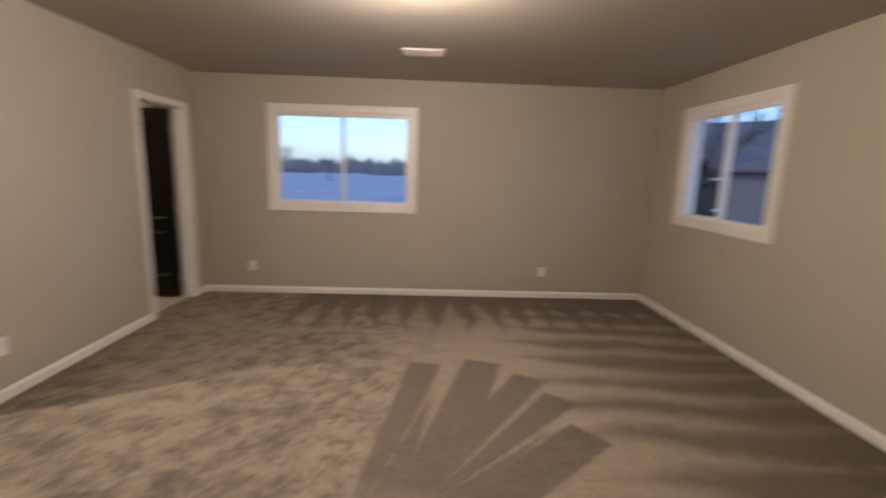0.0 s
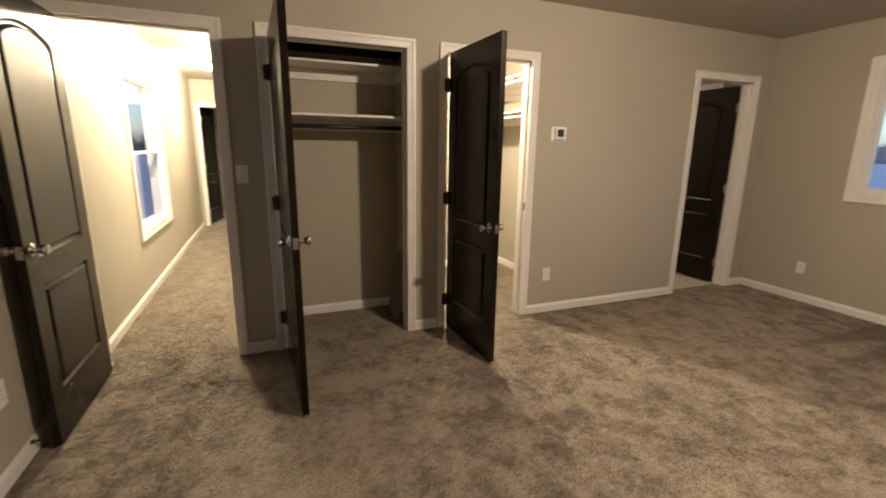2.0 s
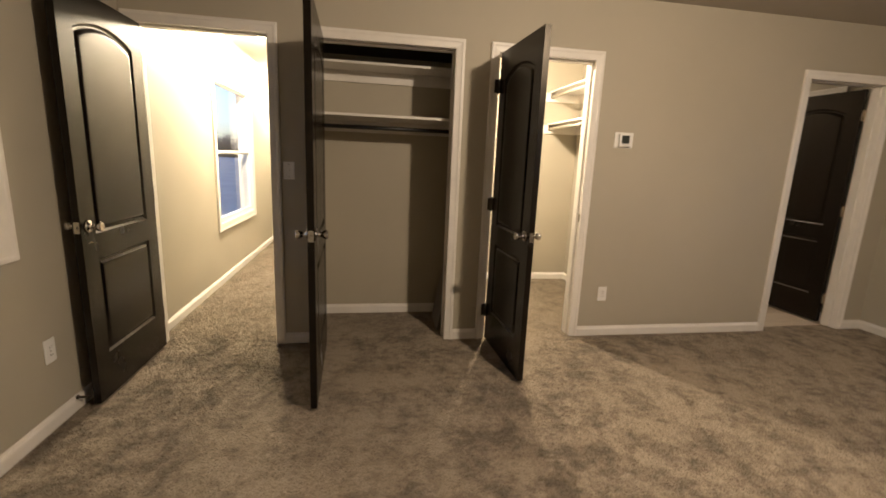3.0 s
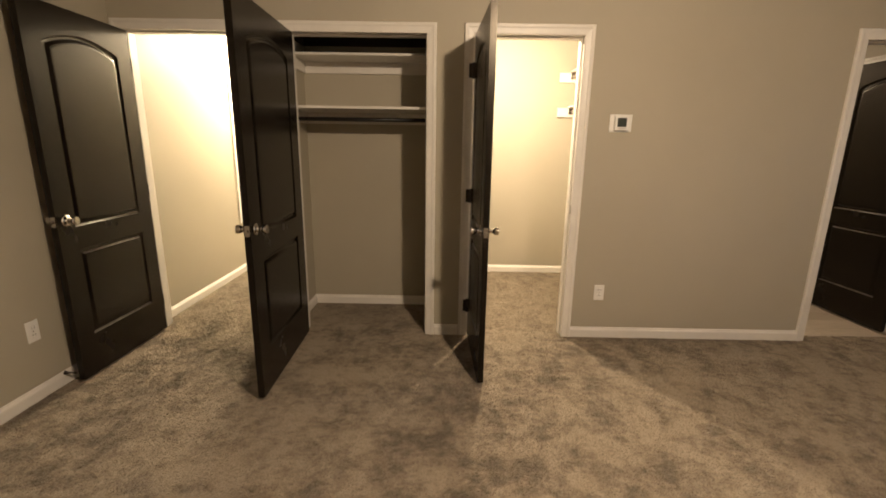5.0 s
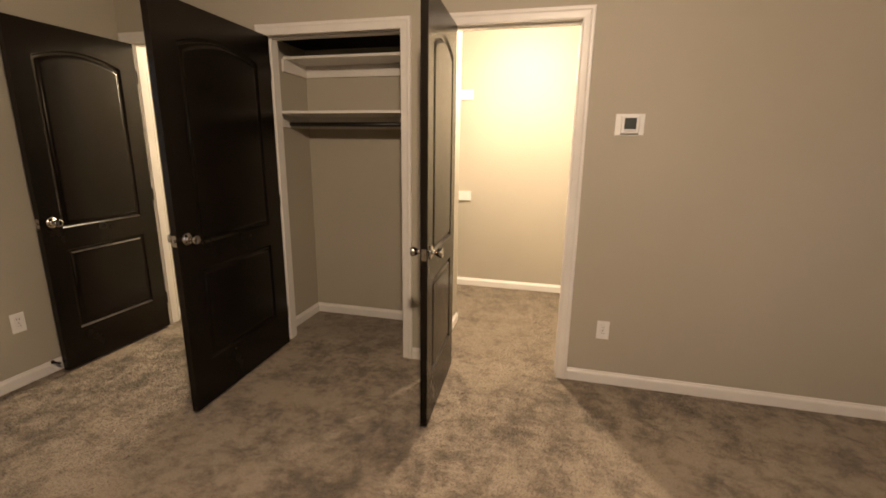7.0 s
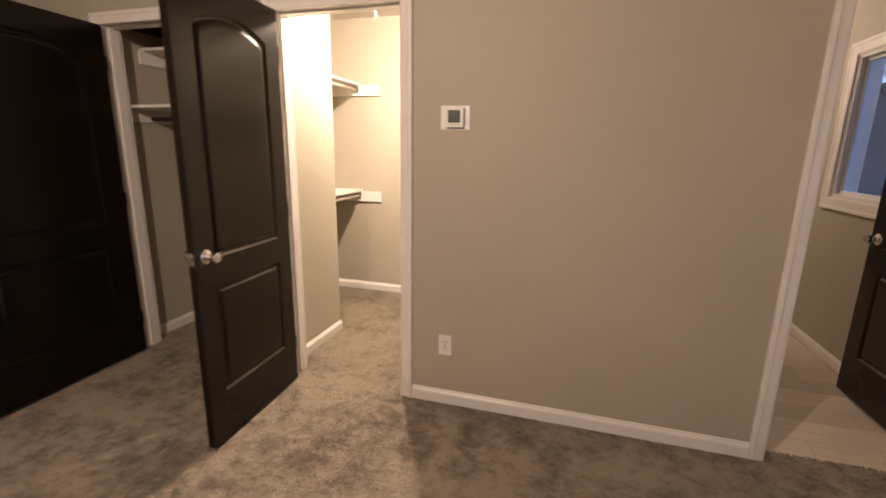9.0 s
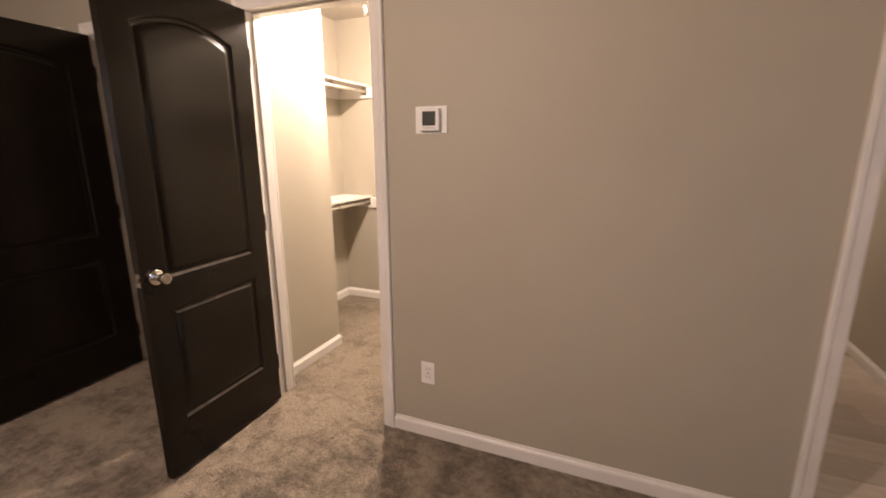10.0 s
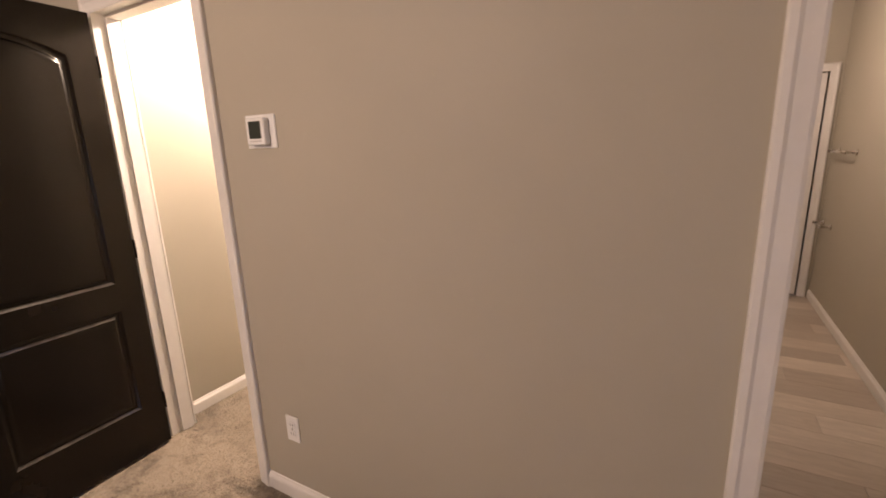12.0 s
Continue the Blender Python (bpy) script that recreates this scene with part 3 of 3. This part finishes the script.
window("window_1", pose(NWIN[1], NY, NWIN[2], 0, 0, 180), NWIN[1] - NWIN[0], NWIN[2], NWIN[3], "white vinyl sliding window with white casing")
window("window_2", pose(EX, EWIN[0], EWIN[2], 0, 0, 90), EWIN[1] - EWIN[0], EWIN[2], EWIN[3], "white vinyl sliding window facing dark trees")
window("window_3", pose(HWIN[0], SY, HWIN[2], 0, 0, 0), HWIN[1] - HWIN[0], HWIN[2], HWIN[3], "white double-hung window in the hall wall", True)
window("window_5", pose(SWIN[0], SY, SWIN[2], 0, 0, 0), SWIN[1] - SWIN[0], SWIN[2], SWIN[3], "white cased window beside the open hall door", True)
window("window_4", pose(BWIN[1], BY, BWIN[2], 0, 0, 180), BWIN[1] - BWIN[0], BWIN[2], BWIN[3], "white vinyl sliding window over the bathroom floor")


# ---- ceiling lights ----
def ceiling_light(key):
    x, y, watts, col = LAMPS[key]
    ob = thing("ceiling_light", pose(x, y, H), "round flush ceiling light with a lit frosted glass dome", "lamp", "ceiling lights")
    bm = bmesh.new()
    lathe(bm, [(0, 0), (0.150, 0), (0.155, -0.006), (0.150, -0.022), (0.138, -0.028), (0, -0.028)])
    part("canopy", bm, M_NICKEL, ob, "satin nickel ring")
    bm = bmesh.new()
    lathe(bm, [(0.136, -0.0285), (0.130, -0.050), (0.105, -0.072), (0.06, -0.086), (0, -0.090)])
    part("shade", bm, M_DOME, ob, "lit frosted glass dome")
    data = bpy.data.lights.new("bulb_light", 'POINT')
    data.energy, data.color, data.shadow_soft_size = watts, col, 0.045
    lamp = new("bulb_light", data)
    lamp.location = (x, y, H - 0.145)
    return ob


def extra_down_light(key, watts, size, drop=0.098):
    """Extra disk of downward light added under a ceiling dome or the bare bulb."""
    x, y, _, col = LAMPS[key]
    data = bpy.data.lights.new("extra_down_light", 'AREA')
    data.shape, data.size = 'DISK', size
    data.energy, data.color = watts, col
    new("extra_down_light", data).location = (x, y, H - drop)


for key in ("bedroom", "hall", "hall_far", "bath", "far_room"):
    ceiling_light(key)
extra_down_light("bedroom", 13.0, 0.24)
extra_down_light("hall", 30.0, 0.24)
extra_down_light("hall_far", 12.0, 0.24)

# bare bulb with a pull cord in the walk-in closet
x, y, watts, col = LAMPS["walk_in"]
ob = thing("closet_light", pose(x, y, H), "bare bulb in a white ceiling holder with a pull cord", "lamp")
bm = bmesh.new()
lathe(bm, [(0, 0), (0.058, 0), (0.056, -0.012), (0.036, -0.020), (0.026, -0.040), (0, -0.040)])
part("holder", bm, M_PLATE, ob, "white bulb holder")
bm = bmesh.new()
lathe(bm, [(0.013, -0.0405), (0.016, -0.055), (0.028, -0.075), (0.030, -0.090), (0.022, -0.108), (0, -0.116)])
part("bulb", bm, M_DOME, ob, "lit warm bulb")
bm = bmesh.new()
tube(bm, (0.045, -0.03, -0.015), (0.050, -0.06, -0.265), 0.0018, None, 6)
tube(bm, (0.050, -0.06, -0.315), (0.050, -0.06, -0.265), 0.008, 0.003, 8)
part("pull_cord", bm, M_PLATE, ob, "thin pull cord with a small bell")
data = bpy.data.lights.new("bulb_light", 'POINT')
data.energy, data.color, data.shadow_soft_size = watts, col, 0.035
lamp = new("bulb_light", data)
lamp.location = (x, y, H - 0.165)
# added lamp that brightens the closet's lower half; the bare bulb has no dome
extra_down_light("walk_in", 50.0, 0.05, 0.125)


# ---- ceiling vent ----
ob = thing("ceiling_vent", pose(0.22, 3.95, H), "white metal ceiling register with slats", "vent")
bm = bmesh.new()
box(bm, -0.18, 0.18, -0.10, -0.075, -0.012, 0, 0.003)
box(bm, -0.18, 0.18, 0.075, 0.10, -0.012, 0, 0.003)
box(bm, -0.18, -0.155, -0.075, 0.075, -0.012, 0, 0.003)
box(bm, 0.155, 0.18, -0.075, 0.075, -0.012, 0, 0.003)
part("vent_frame", bm, M_TRIM, ob, "white metal frame")
for i in range(8):
    bm = bmesh.new()
    box(bm, -0.154, 0.154, -0.009, 0.009, -0.0012, 0.0012)
    part("slat", bm, M_TRIM, ob, "", pose(0, -0.066 + i * 0.0188, -0.012, 40 if i < 4 else -40))
bm = bmesh.new()
box(bm, -0.155, 0.155, -0.075, 0.075, -0.003, -0.001)
part("backing", bm, M_SLOT, ob, "dark duct opening")


# ---- wall plates ----
def outlet(m, label="white duplex outlet plate on the wall"):
    ob = thing("wall_outlet", m, label, "outlet", "wall outlets")
    bm = bmesh.new()
    box(bm, -0.036, 0.036, 0, 0.006, -0.058, 0.058, 0.003)
    part("plate", bm, M_PLATE, ob)
    for z in (-0.02, 0.02):
        bm = bmesh.new()
        box(bm, -0.017, 0.017, 0.005, 0.0085, z - 0.014, z + 0.014, 0.003)
        r = part("receptacle", bm, M_PLATE, ob)
        for x in (-0.0065, 0.0065):
            bm = bmesh.new()
            box(bm, x - 0.0012, x + 0.0012, 0.0082, 0.0090, z - 0.004, z + 0.006)
            part("slot", bm, M_SLOT, r)
    bm = bmesh.new()
    tube(bm, (0, 0.005, 0), (0, 0.0075, 0), 0.0035, None, 10)
    part("screw", bm, M_NICKEL, ob)
    return ob


outlet(pose(WX, 2.622, 0.337, 0, 0, -90))
outlet(pose(-1.776, NY, 0.315, 0, 0, 180))
outlet(pose(1.70, NY, 0.315, 0, 0, 180))
outlet(pose(-1.425, SY, 0.370, 0, 0, 0))

ob = thing("light_switch", pose(WX, 0.260, 1.216, 0, 0, -90), "white toggle switch plate in the doors' shadow", "switch")
bm = bmesh.new()
box(bm, -0.036, 0.036, 0, 0.006, -0.058, 0.058, 0.003)
part("plate", bm, M_PLATE, ob)
bm = bmesh.new()
box(bm, -0.005, 0.005, 0.004, 0.016, -0.010, 0.012, 0.002)
part("toggle", bm, M_PLATE, ob)
for z in (-0.042, 0.042):
    bm = bmesh.new()
    tube(bm, (0, 0.005, z), (0, 0.0072, z), 0.003, None, 8)
    part("screw", bm, M_NICKEL, ob)

ob = thing("thermostat", pose(WX, 2.652, 1.525, 0, 0, -90), "white wall thermostat with a dark display on a cover plate", "thermostat")
bm = bmesh.new()
box(bm, -0.074, 0.074, 0, 0.006, -0.057, 0.057, 0.003)
part("cover_plate", bm, M_PLATE, ob, "white cover plate")
bm = bmesh.new()
box(bm, -0.046, 0.046, 0.005, 0.030, -0.046, 0.046, 0.005)
body = part("body", bm, M_PLATE, ob, "white square housing")
bm = bmesh.new()
box(bm, -0.030, 0.030, 0.0295, 0.0312, -0.024, 0.034)
part("display", bm, M_SCREEN, body, "dark grey-green display")
bm = bmesh.new()
box(bm, -0.030, 0.030, 0.0295, 0.0308, -0.036, -0.030)
part("button_bar", bm, M_RUBBER, body, "pale grey button bar")

# spring door stop on the south baseboard
ob = thing("door_stop", pose(-1.55, SY + 0.014, 0.060, -90, 0, 0), "small spring door stop on the baseboard", "door stop")
bm = bmesh.new()
lathe(bm, [(0, 0), (0.012, 0), (0.011, 0.004), (0.006, 0.006), (0.006, 0.010)], None, 14)
for i in range(11):
    lathe(bm, [(0.0045, 0.010 + i * 0.0035), (0.0064, 0.01175 + i * 0.0035), (0.0045, 0.0135 + i * 0.0035)], None, 12)
part("spring", bm, M_BRONZE, ob, "coiled dark spring")
bm = bmesh.new()
lathe(bm, [(0, 0.048), (0.0075, 0.0485), (0.0085, 0.056), (0.006, 0.062), (0, 0.063)], None, 14)
part("tip", bm, M_BRONZE, ob, "dark rubber tip")


# ---- reach-in closet shelves ----
def shelf(m, w, d, label, t=0.018):
    ob = thing("closet_shelf", m, label, "shelf", "closet shelves")
    bm = bmesh.new()
    box(bm, 0, w, 0, d, -t, 0, 0.0015)
    part("board", bm, M_SHELF, ob, "white painted board")
    return ob


def cleat(ob, x0, x1, y0, y1, z0, z1):
    bm = bmesh.new()
    box(bm, x0, x1, y0, y1, z0, z1, 0.0015)
    return part("cleat", bm, M_SHELF, ob, "white painted cleat")


CX, C0, C1 = -2.96, 0.36, 1.45   # closet back, left and right faces
for z, depth, rod in ((2.002, 0.30, False), (1.622, 0.48, True)):
    w = C1 - C0
    # x along the closet back from right to left, y out towards the room
    s = shelf(pose(CX, C1, z, 0, 0, -90), w, depth, "white painted closet shelf resting on wall cleats")
    cleat(s, 0.0, w, 0, 0.018, -0.018 - 0.085, -0.0185)
    cleat(s, 0.0, 0.018, 0.0185, depth + 0.02, -0.018 - 0.085, -0.0185)
    cleat(s, w - 0.018, w, 0.0185, depth + 0.02, -0.018 - 0.085, -0.0185)
    if rod:
        bm = bmesh.new()
        tube(bm, (0.018, depth - 0.20, -0.080), (w - 0.018, depth - 0.20, -0.080), 0.015, None, 16)
        part("rod", bm, M_ROD, s, "black round hanging rod")

# dark panels added to stand for the shade above the top shelf
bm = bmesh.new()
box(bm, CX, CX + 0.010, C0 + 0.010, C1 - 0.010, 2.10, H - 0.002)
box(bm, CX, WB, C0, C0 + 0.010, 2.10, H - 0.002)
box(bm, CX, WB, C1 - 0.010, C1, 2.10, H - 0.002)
tagged(new("closet_shade_panels", finish(bm, "closet_shade_panels", M_DARK_PANEL)), "dark brown panels added to darken the closet above its top shelf", "lining", "", "structure")

# a dark board leaning on the closet's side wall
bm = bmesh.new()
box(bm, 0, 0.32, -0.006, 0.006, 0, 0.56, 0.002)
tagged(new("leaning_board", finish(bm, "leaning_board", M_BOARD)), "dark thin board leaning against the closet side wall", "board").matrix_basis = \
    pose(-2.83, 1.335, FZ, -10, 0, 0)


# ---- walk-in closet shelves ----
def wall_shelf(m, w, d, reach, label):
    """Shelf on an end wall with cleats that run past it on the side walls, and a rod."""
    s = shelf(m, w, d, label)
    cleat(s, 0, w, 0, 0.018, -0.11, -0.0185)
    cleat(s, 0, 0.018, 0.0185, reach, -0.11, -0.0185)
    cleat(s, w - 0.018, w, 0.0185, reach, -0.11, -0.0185)
    bm = bmesh.new()
    tube(bm, (0.018, d - 0.03, -0.058), (w - 0.018, d - 0.03, -0.058), 0.015, None, 14)
    part("rod", bm, M_ROD2, s, "pale round hanging rod")
    for x in (0.0185, w - 0.0225, w / 2):
        bm = bmesh.new()
        box(bm, x, x + 0.004, d - 0.055, d - 0.005, -0.082, -0.0185, 0.001)
        part("rod_bracket", bm, M_NICKEL, s, "small metal rod bracket")
    return s


for z in (1.945, 0.985):
    wall_shelf(pose(-4.05, 0.97, z), 0.99, 0.31, 0.51, "white painted walk-in shelf with hanging rod")
for z in (2.115, 1.775):
    wall_shelf(pose(WB, 3.10, z, 0, 0, 180), 1.60, 0.36, 0.47, "white painted upper walk-in shelf with rod")


# ---- bathroom fittings ----
def wall_bar(x0, x1, z, label):
    ob = thing("towel_bar", pose(0, BY, 0), label, "towel bar", "bath fittings")
    for x in (x0, x1):
        bm = bmesh.new()
        lathe(bm, [(0, 0), (0.024, 0), (0.024, 0.006), (0.010, 0.012), (0.009, 0.055), (0.013, 0.060), (0.013, 0.078), (0, 0.080)],
              pose(x, 0, z, 90), 18)
        part("post", bm, M_NICKEL, ob, "nickel post")
    bm = bmesh.new()
    tube(bm, (x0, -0.068, z), (x1, -0.068, z), 0.008, None, 12)
    part("bar", bm, M_NICKEL, ob, "nickel bar")
    return ob


wall_bar(-5.97, -5.51, 1.310, "satin nickel towel bar on the bathroom wall")
wall_bar(-6.10, -5.86, 0.705, "satin nickel paper holder low on the bathroom wall")


# ---- outside: ground, trees, neighbours ----
GZ = -0.55
bm = bmesh.new()
bmesh.ops.create_grid(bm, x_segments=60, y_segments=60, size=1500)
for v in bm.verts:
    v.co.z = GZ
tagged(new("ground", finish(bm, "ground", M_GROUND)), "pale winter grass reaching to the horizon at dusk", "ground", "", "structure")


def branch(bm, rng, a, way, length, r, depth, sides):
    """A tapering limb that forks into thinner ones."""
    b = a + way * length
    tube(bm, a, b, r, r * 0.68, sides)
    if depth == 0:
        return
    for i in range(3 if depth > 1 else 4):
        turn = Vector((rng.uniform(-1, 1), rng.uniform(-1, 1), rng.uniform(-0.15, 0.75))).normalized()
        w = (way * rng.uniform(0.75, 1.1) + turn * rng.uniform(0.5, 0.85)).normalized()
        start = a + way * length * rng.uniform(0.6, 1.0)
        branch(bm, rng, start, w, length * rng.uniform(0.55, 0.8), r * rng.uniform(0.42, 0.62), depth - 1, max(3, sides - 1))


def bare_tree(seed, height, place, label="leafless grey tree with fine bare branches"):
    rng = random.Random(seed)
    ob = thing("tree", pose(*place, GZ), label, "tree", "bare trees")
    bm = bmesh.new()
    trunk = Vector((0, 0, height * 0.32))
    tube(bm, (0, 0, -0.1), trunk, height * 0.028, height * 0.020, 9)
    part("trunk", bm, M_BARK, ob, "grey trunk")
    bm = bmesh.new()
    for i in range(5):
        w = Vector((math.cos(i * 1.3 + seed), math.sin(i * 1.3 + seed), rng.uniform(0.9, 1.6))).normalized()
        branch(bm, rng, trunk * rng.uniform(0.72, 0.99), w, height * rng.uniform(0.22, 0.30), height * 0.012, 3, 5)
    part("crown", bm, M_BARK, ob, "fine bare branches")
    return ob


for seed, height, place in ((3, 6.5, (-20.0, 62.0)), (5, 5.0, (-15.0, 70.0)), (7, 5.5, (-23.0, 66.0)), (9, 7.5, (-14.0, 12.2)), (12, 6.5, (8.9, 13.9)), (14, 8.0, (15.0, 22.5)), (21, 8.0, (-11.0, -15.0))):
    bare_tree(seed, height, place)

# far woods all round, as one ragged mass of twiggy crowns
rng = random.Random(77)
verts, faces = [], []
for k in range(700):
    a = rng.uniform(0, 2 * math.pi)
    dist = rng.uniform(150, 260)
    cx, cy = dist * math.cos(a), dist * math.sin(a)
    tall = rng.uniform(3.0, 6.5) * (0.75 + 0.55 * math.sin(3 * a + 0.6) ** 2) * dist / 130
    wide = tall * rng.uniform(0.5, 0.9)
    for j in range(46):
        f = rng.random() ** 0.7
        bx, by = cx + rng.uniform(-wide, wide) * 0.8, cy + rng.uniform(-wide, wide) * 0.8
        top = tall * (1 - 0.5 * abs(bx - cx) / wide) * rng.uniform(0.55, 1.0)
        s = rng.uniform(0.4, 1.2)
        i = len(verts)
        verts += [(bx - s, by - s * 0.4, GZ), (bx + s, by + s * 0.4, GZ), (bx + rng.uniform(-0.6, 0.6) + s * 0.5, by, GZ + top * 0.7), (bx + rng.uniform(-1, 1), by, GZ + top)]
        faces += [(i, i + 1, i + 2), (i, i + 2, i + 3)]
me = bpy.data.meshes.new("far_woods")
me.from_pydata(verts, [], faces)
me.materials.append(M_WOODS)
tagged(new("far_woods", me), "distant line of bare winter woods with haze in their colour", "woods", "", "stuff")


def evergreen(seed, height, place):
    rng = random.Random(seed)
    ob = thing("evergreen_tree", pose(*place, GZ), "tall dark evergreen beside the house", "tree", "evergreens")
    bm = bmesh.new()
    tube(bm, (0, 0, -0.1), (0, 0, height), height * 0.018, 0.01, 8)
    part("trunk", bm, M_BARK, ob, "dark trunk")
    vs, fs = [], []
    for k in range(3600):
        z = height * (0.06 + 0.94 * rng.random() ** 1.3)
        reach = (height - z) * 0.30 * (0.65 + 0.35 * math.sin(z * 7.0))
        a = rng.uniform(0, 2 * math.pi)
        r = reach * rng.uniform(0.35, 1.0)
        c = Vector((r * math.cos(a), r * math.sin(a), z - r * 0.28))
        l = rng.uniform(0.10, 0.28)
        d1 = Vector((math.cos(a), math.sin(a), rng.uniform(-0.7, 0.2))) * l
        d2 = Vector((-math.sin(a), math.cos(a), rng.uniform(-0.4, 0.4))) * l * 0.35
        i = len(vs)
        vs += [c - d2, c + d2, c + d1]
        fs.append((i, i + 1, i + 2))
    me = bpy.data.meshes.new("crown")
    me.from_pydata(vs, [], fs)
    me.materials.append(M_NEEDLE)
    crown = new("crown", me)
    crown.parent = ob
    return ob


for seed, height, place in ((32, 2.6, (8.2, 12.6)), (33, 3.2, (10.4, 17.2))):
    evergreen(seed, height, place)


def neighbour(name, m, w, d, h, rise, label, openings=(-0.28, 0.1, 0.34)):
    ob = thing(name, m, label, "house", "neighbouring houses")
    bm = bmesh.new()
    box(bm, -w / 2, w / 2, -d / 2, d / 2, 0, h)
    for s in (-1, 1):
        v = [bm.verts.new(p) for p in ((s * w / 2, -d / 2, h), (s * w / 2, d / 2, h), (s * w / 2, 0, h + rise))]
        bm.faces.new(v)
    part("wall", bm, M_SIDING, ob, "faded lap siding")
    bm = bmesh.new()
    for s in (-1, 1):
        a = math.atan2(rise, d / 2)
        verts = box(bm, -w / 2 - 0.4, w / 2 + 0.4, -0.02, (d / 2 + 0.45) / math.cos(a), 0, 0.12)
        bmesh.ops.transform(bm, verts=verts, matrix=Matrix.Translation((0, 0, h + rise + 0.02)) @ Matrix.Diagonal((1, s, 1, 1)) @ Matrix.Rotation(-a, 4, 'X'))
    part("roof", bm, M_ROOF, ob, "dark shingle roof")
    for share in openings:
        x = w * share
        bm = bmesh.new()
        ring_box(bm, x - 0.5, x + 0.5, 1.0, 2.1, 0.07, -d / 2 - 0.04, -d / 2 + 0.02, 0.0)
        win = part("window", bm, M_VINYL, ob, "white framed window")
        bm = bmesh.new()
        box(bm, x - 0.43, x + 0.43, -d / 2 - 0.015, -d / 2 - 0.005, 1.07, 2.03)
        part("pane", bm, M_SCREEN, win, "dark pane")
    return ob


neighbour("house", pose(-25.0, 16.5, GZ, 0, 0, 150), 9.0, 8.0, 2.4, 2.2, "low neighbouring house with a dark gable roof")
neighbour("house", pose(-16.0, -22.0, GZ, 0, 0, 180), 14.0, 8.0, 2.9, 2.4, "low neighbouring house across the front yard")
neighbour("house", pose(14.2, 15.0, GZ, 0, 0, -42), 9.0, 6.5, 2.5, 1.6, "low neighbouring house seen past bare trees", (-0.34,))


# ---- carpet pile: short leaning tufts on the backing ----
def pile(rects, per_m2):
    rng = np.random.default_rng(5)
    spots = []
    for x0, x1, y0, y1 in rects:
        k = int((x1 - x0) * (y1 - y0) * per_m2)
        spots.append(np.column_stack((rng.uniform(x0, x1, k), rng.uniform(y0, y1, k))))
    p = np.concatenate(spots)
    k = len(p)
    a = rng.uniform(0, 2 * np.pi, k)
    w = rng.uniform(0.0026, 0.0048, k)
    lean = rng.uniform(0.006, 0.013, k)
    la = rng.uniform(0, 2 * np.pi, k)
    h = rng.uniform(0.0015, 0.0060, k)
    co = np.zeros((k, 3, 3), dtype=np.float32)
    dx, dy = np.cos(a) * w, np.sin(a) * w
    co[:, 0, 0], co[:, 0, 1], co[:, 0, 2] = p[:, 0] - dx, p[:, 1] - dy, FZ - 0.002
    co[:, 1, 0], co[:, 1, 1], co[:, 1, 2] = p[:, 0] + dx, p[:, 1] + dy, FZ - 0.002
    co[:, 2, 0], co[:, 2, 1], co[:, 2, 2] = p[:, 0] + np.cos(la) * lean, p[:, 1] + np.sin(la) * lean, FZ + h
    me = bpy.data.meshes.new("carpet_pile")
    me.vertices.add(3 * k)
    me.vertices.foreach_set("co", co.ravel())
    me.loops.add(3 * k)
    me.loops.foreach_set("vertex_index", np.arange(3 * k, dtype=np.int32))
    me.polygons.add(k)
    me.polygons.foreach_set("loop_start", np.arange(0, 3 * k, 3, dtype=np.int32))
    me.update()
    me.validate()
    me.materials.append(M_CARPET)
    return tagged(new("carpet_pile", me), "soft taupe carpet pile brushed in patches", "carpet", "", "stuff")


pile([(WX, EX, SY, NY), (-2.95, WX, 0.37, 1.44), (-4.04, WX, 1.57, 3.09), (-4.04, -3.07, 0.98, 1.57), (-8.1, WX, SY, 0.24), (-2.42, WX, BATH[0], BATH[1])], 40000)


# ---- bathroom planks, laid last ----
PW, PL = 0.182, 1.22
plank_meshes = {}
bath_floor = tagged(new("floor_bath"), "grey-beige wood-look plank floor in the bathroom", "plank floor", "", "structure")
x, row = WB + 0.05, 0
while x > -6.29:
    y = 3.21 - (row * 0.43) % PL
    x1 = max(x - PW, -6.29)
    while y < BY:
        a, b = max(y, 3.21), min(y + PL, BY)
        if b - a > 0.03:
            key = (round(x - x1, 3), round(b - a, 3))
            if key not in plank_meshes:
                bm = bmesh.new()
                box(bm, -key[0] / 2 + 0.0008, key[0] / 2 - 0.0008, -key[1] / 2 + 0.0008, key[1] / 2 - 0.0008, -0.008, 0, 0.0012)
                plank_meshes[key] = finish(bm, "plank", M_PLANK)
            ob = new("plank", plank_meshes[key])
            ob.parent = bath_floor
            ob.location = ((x + x1) / 2, (a + b) / 2, FZ - 0.004)
        y += PL
    x -= PW
    row += 1
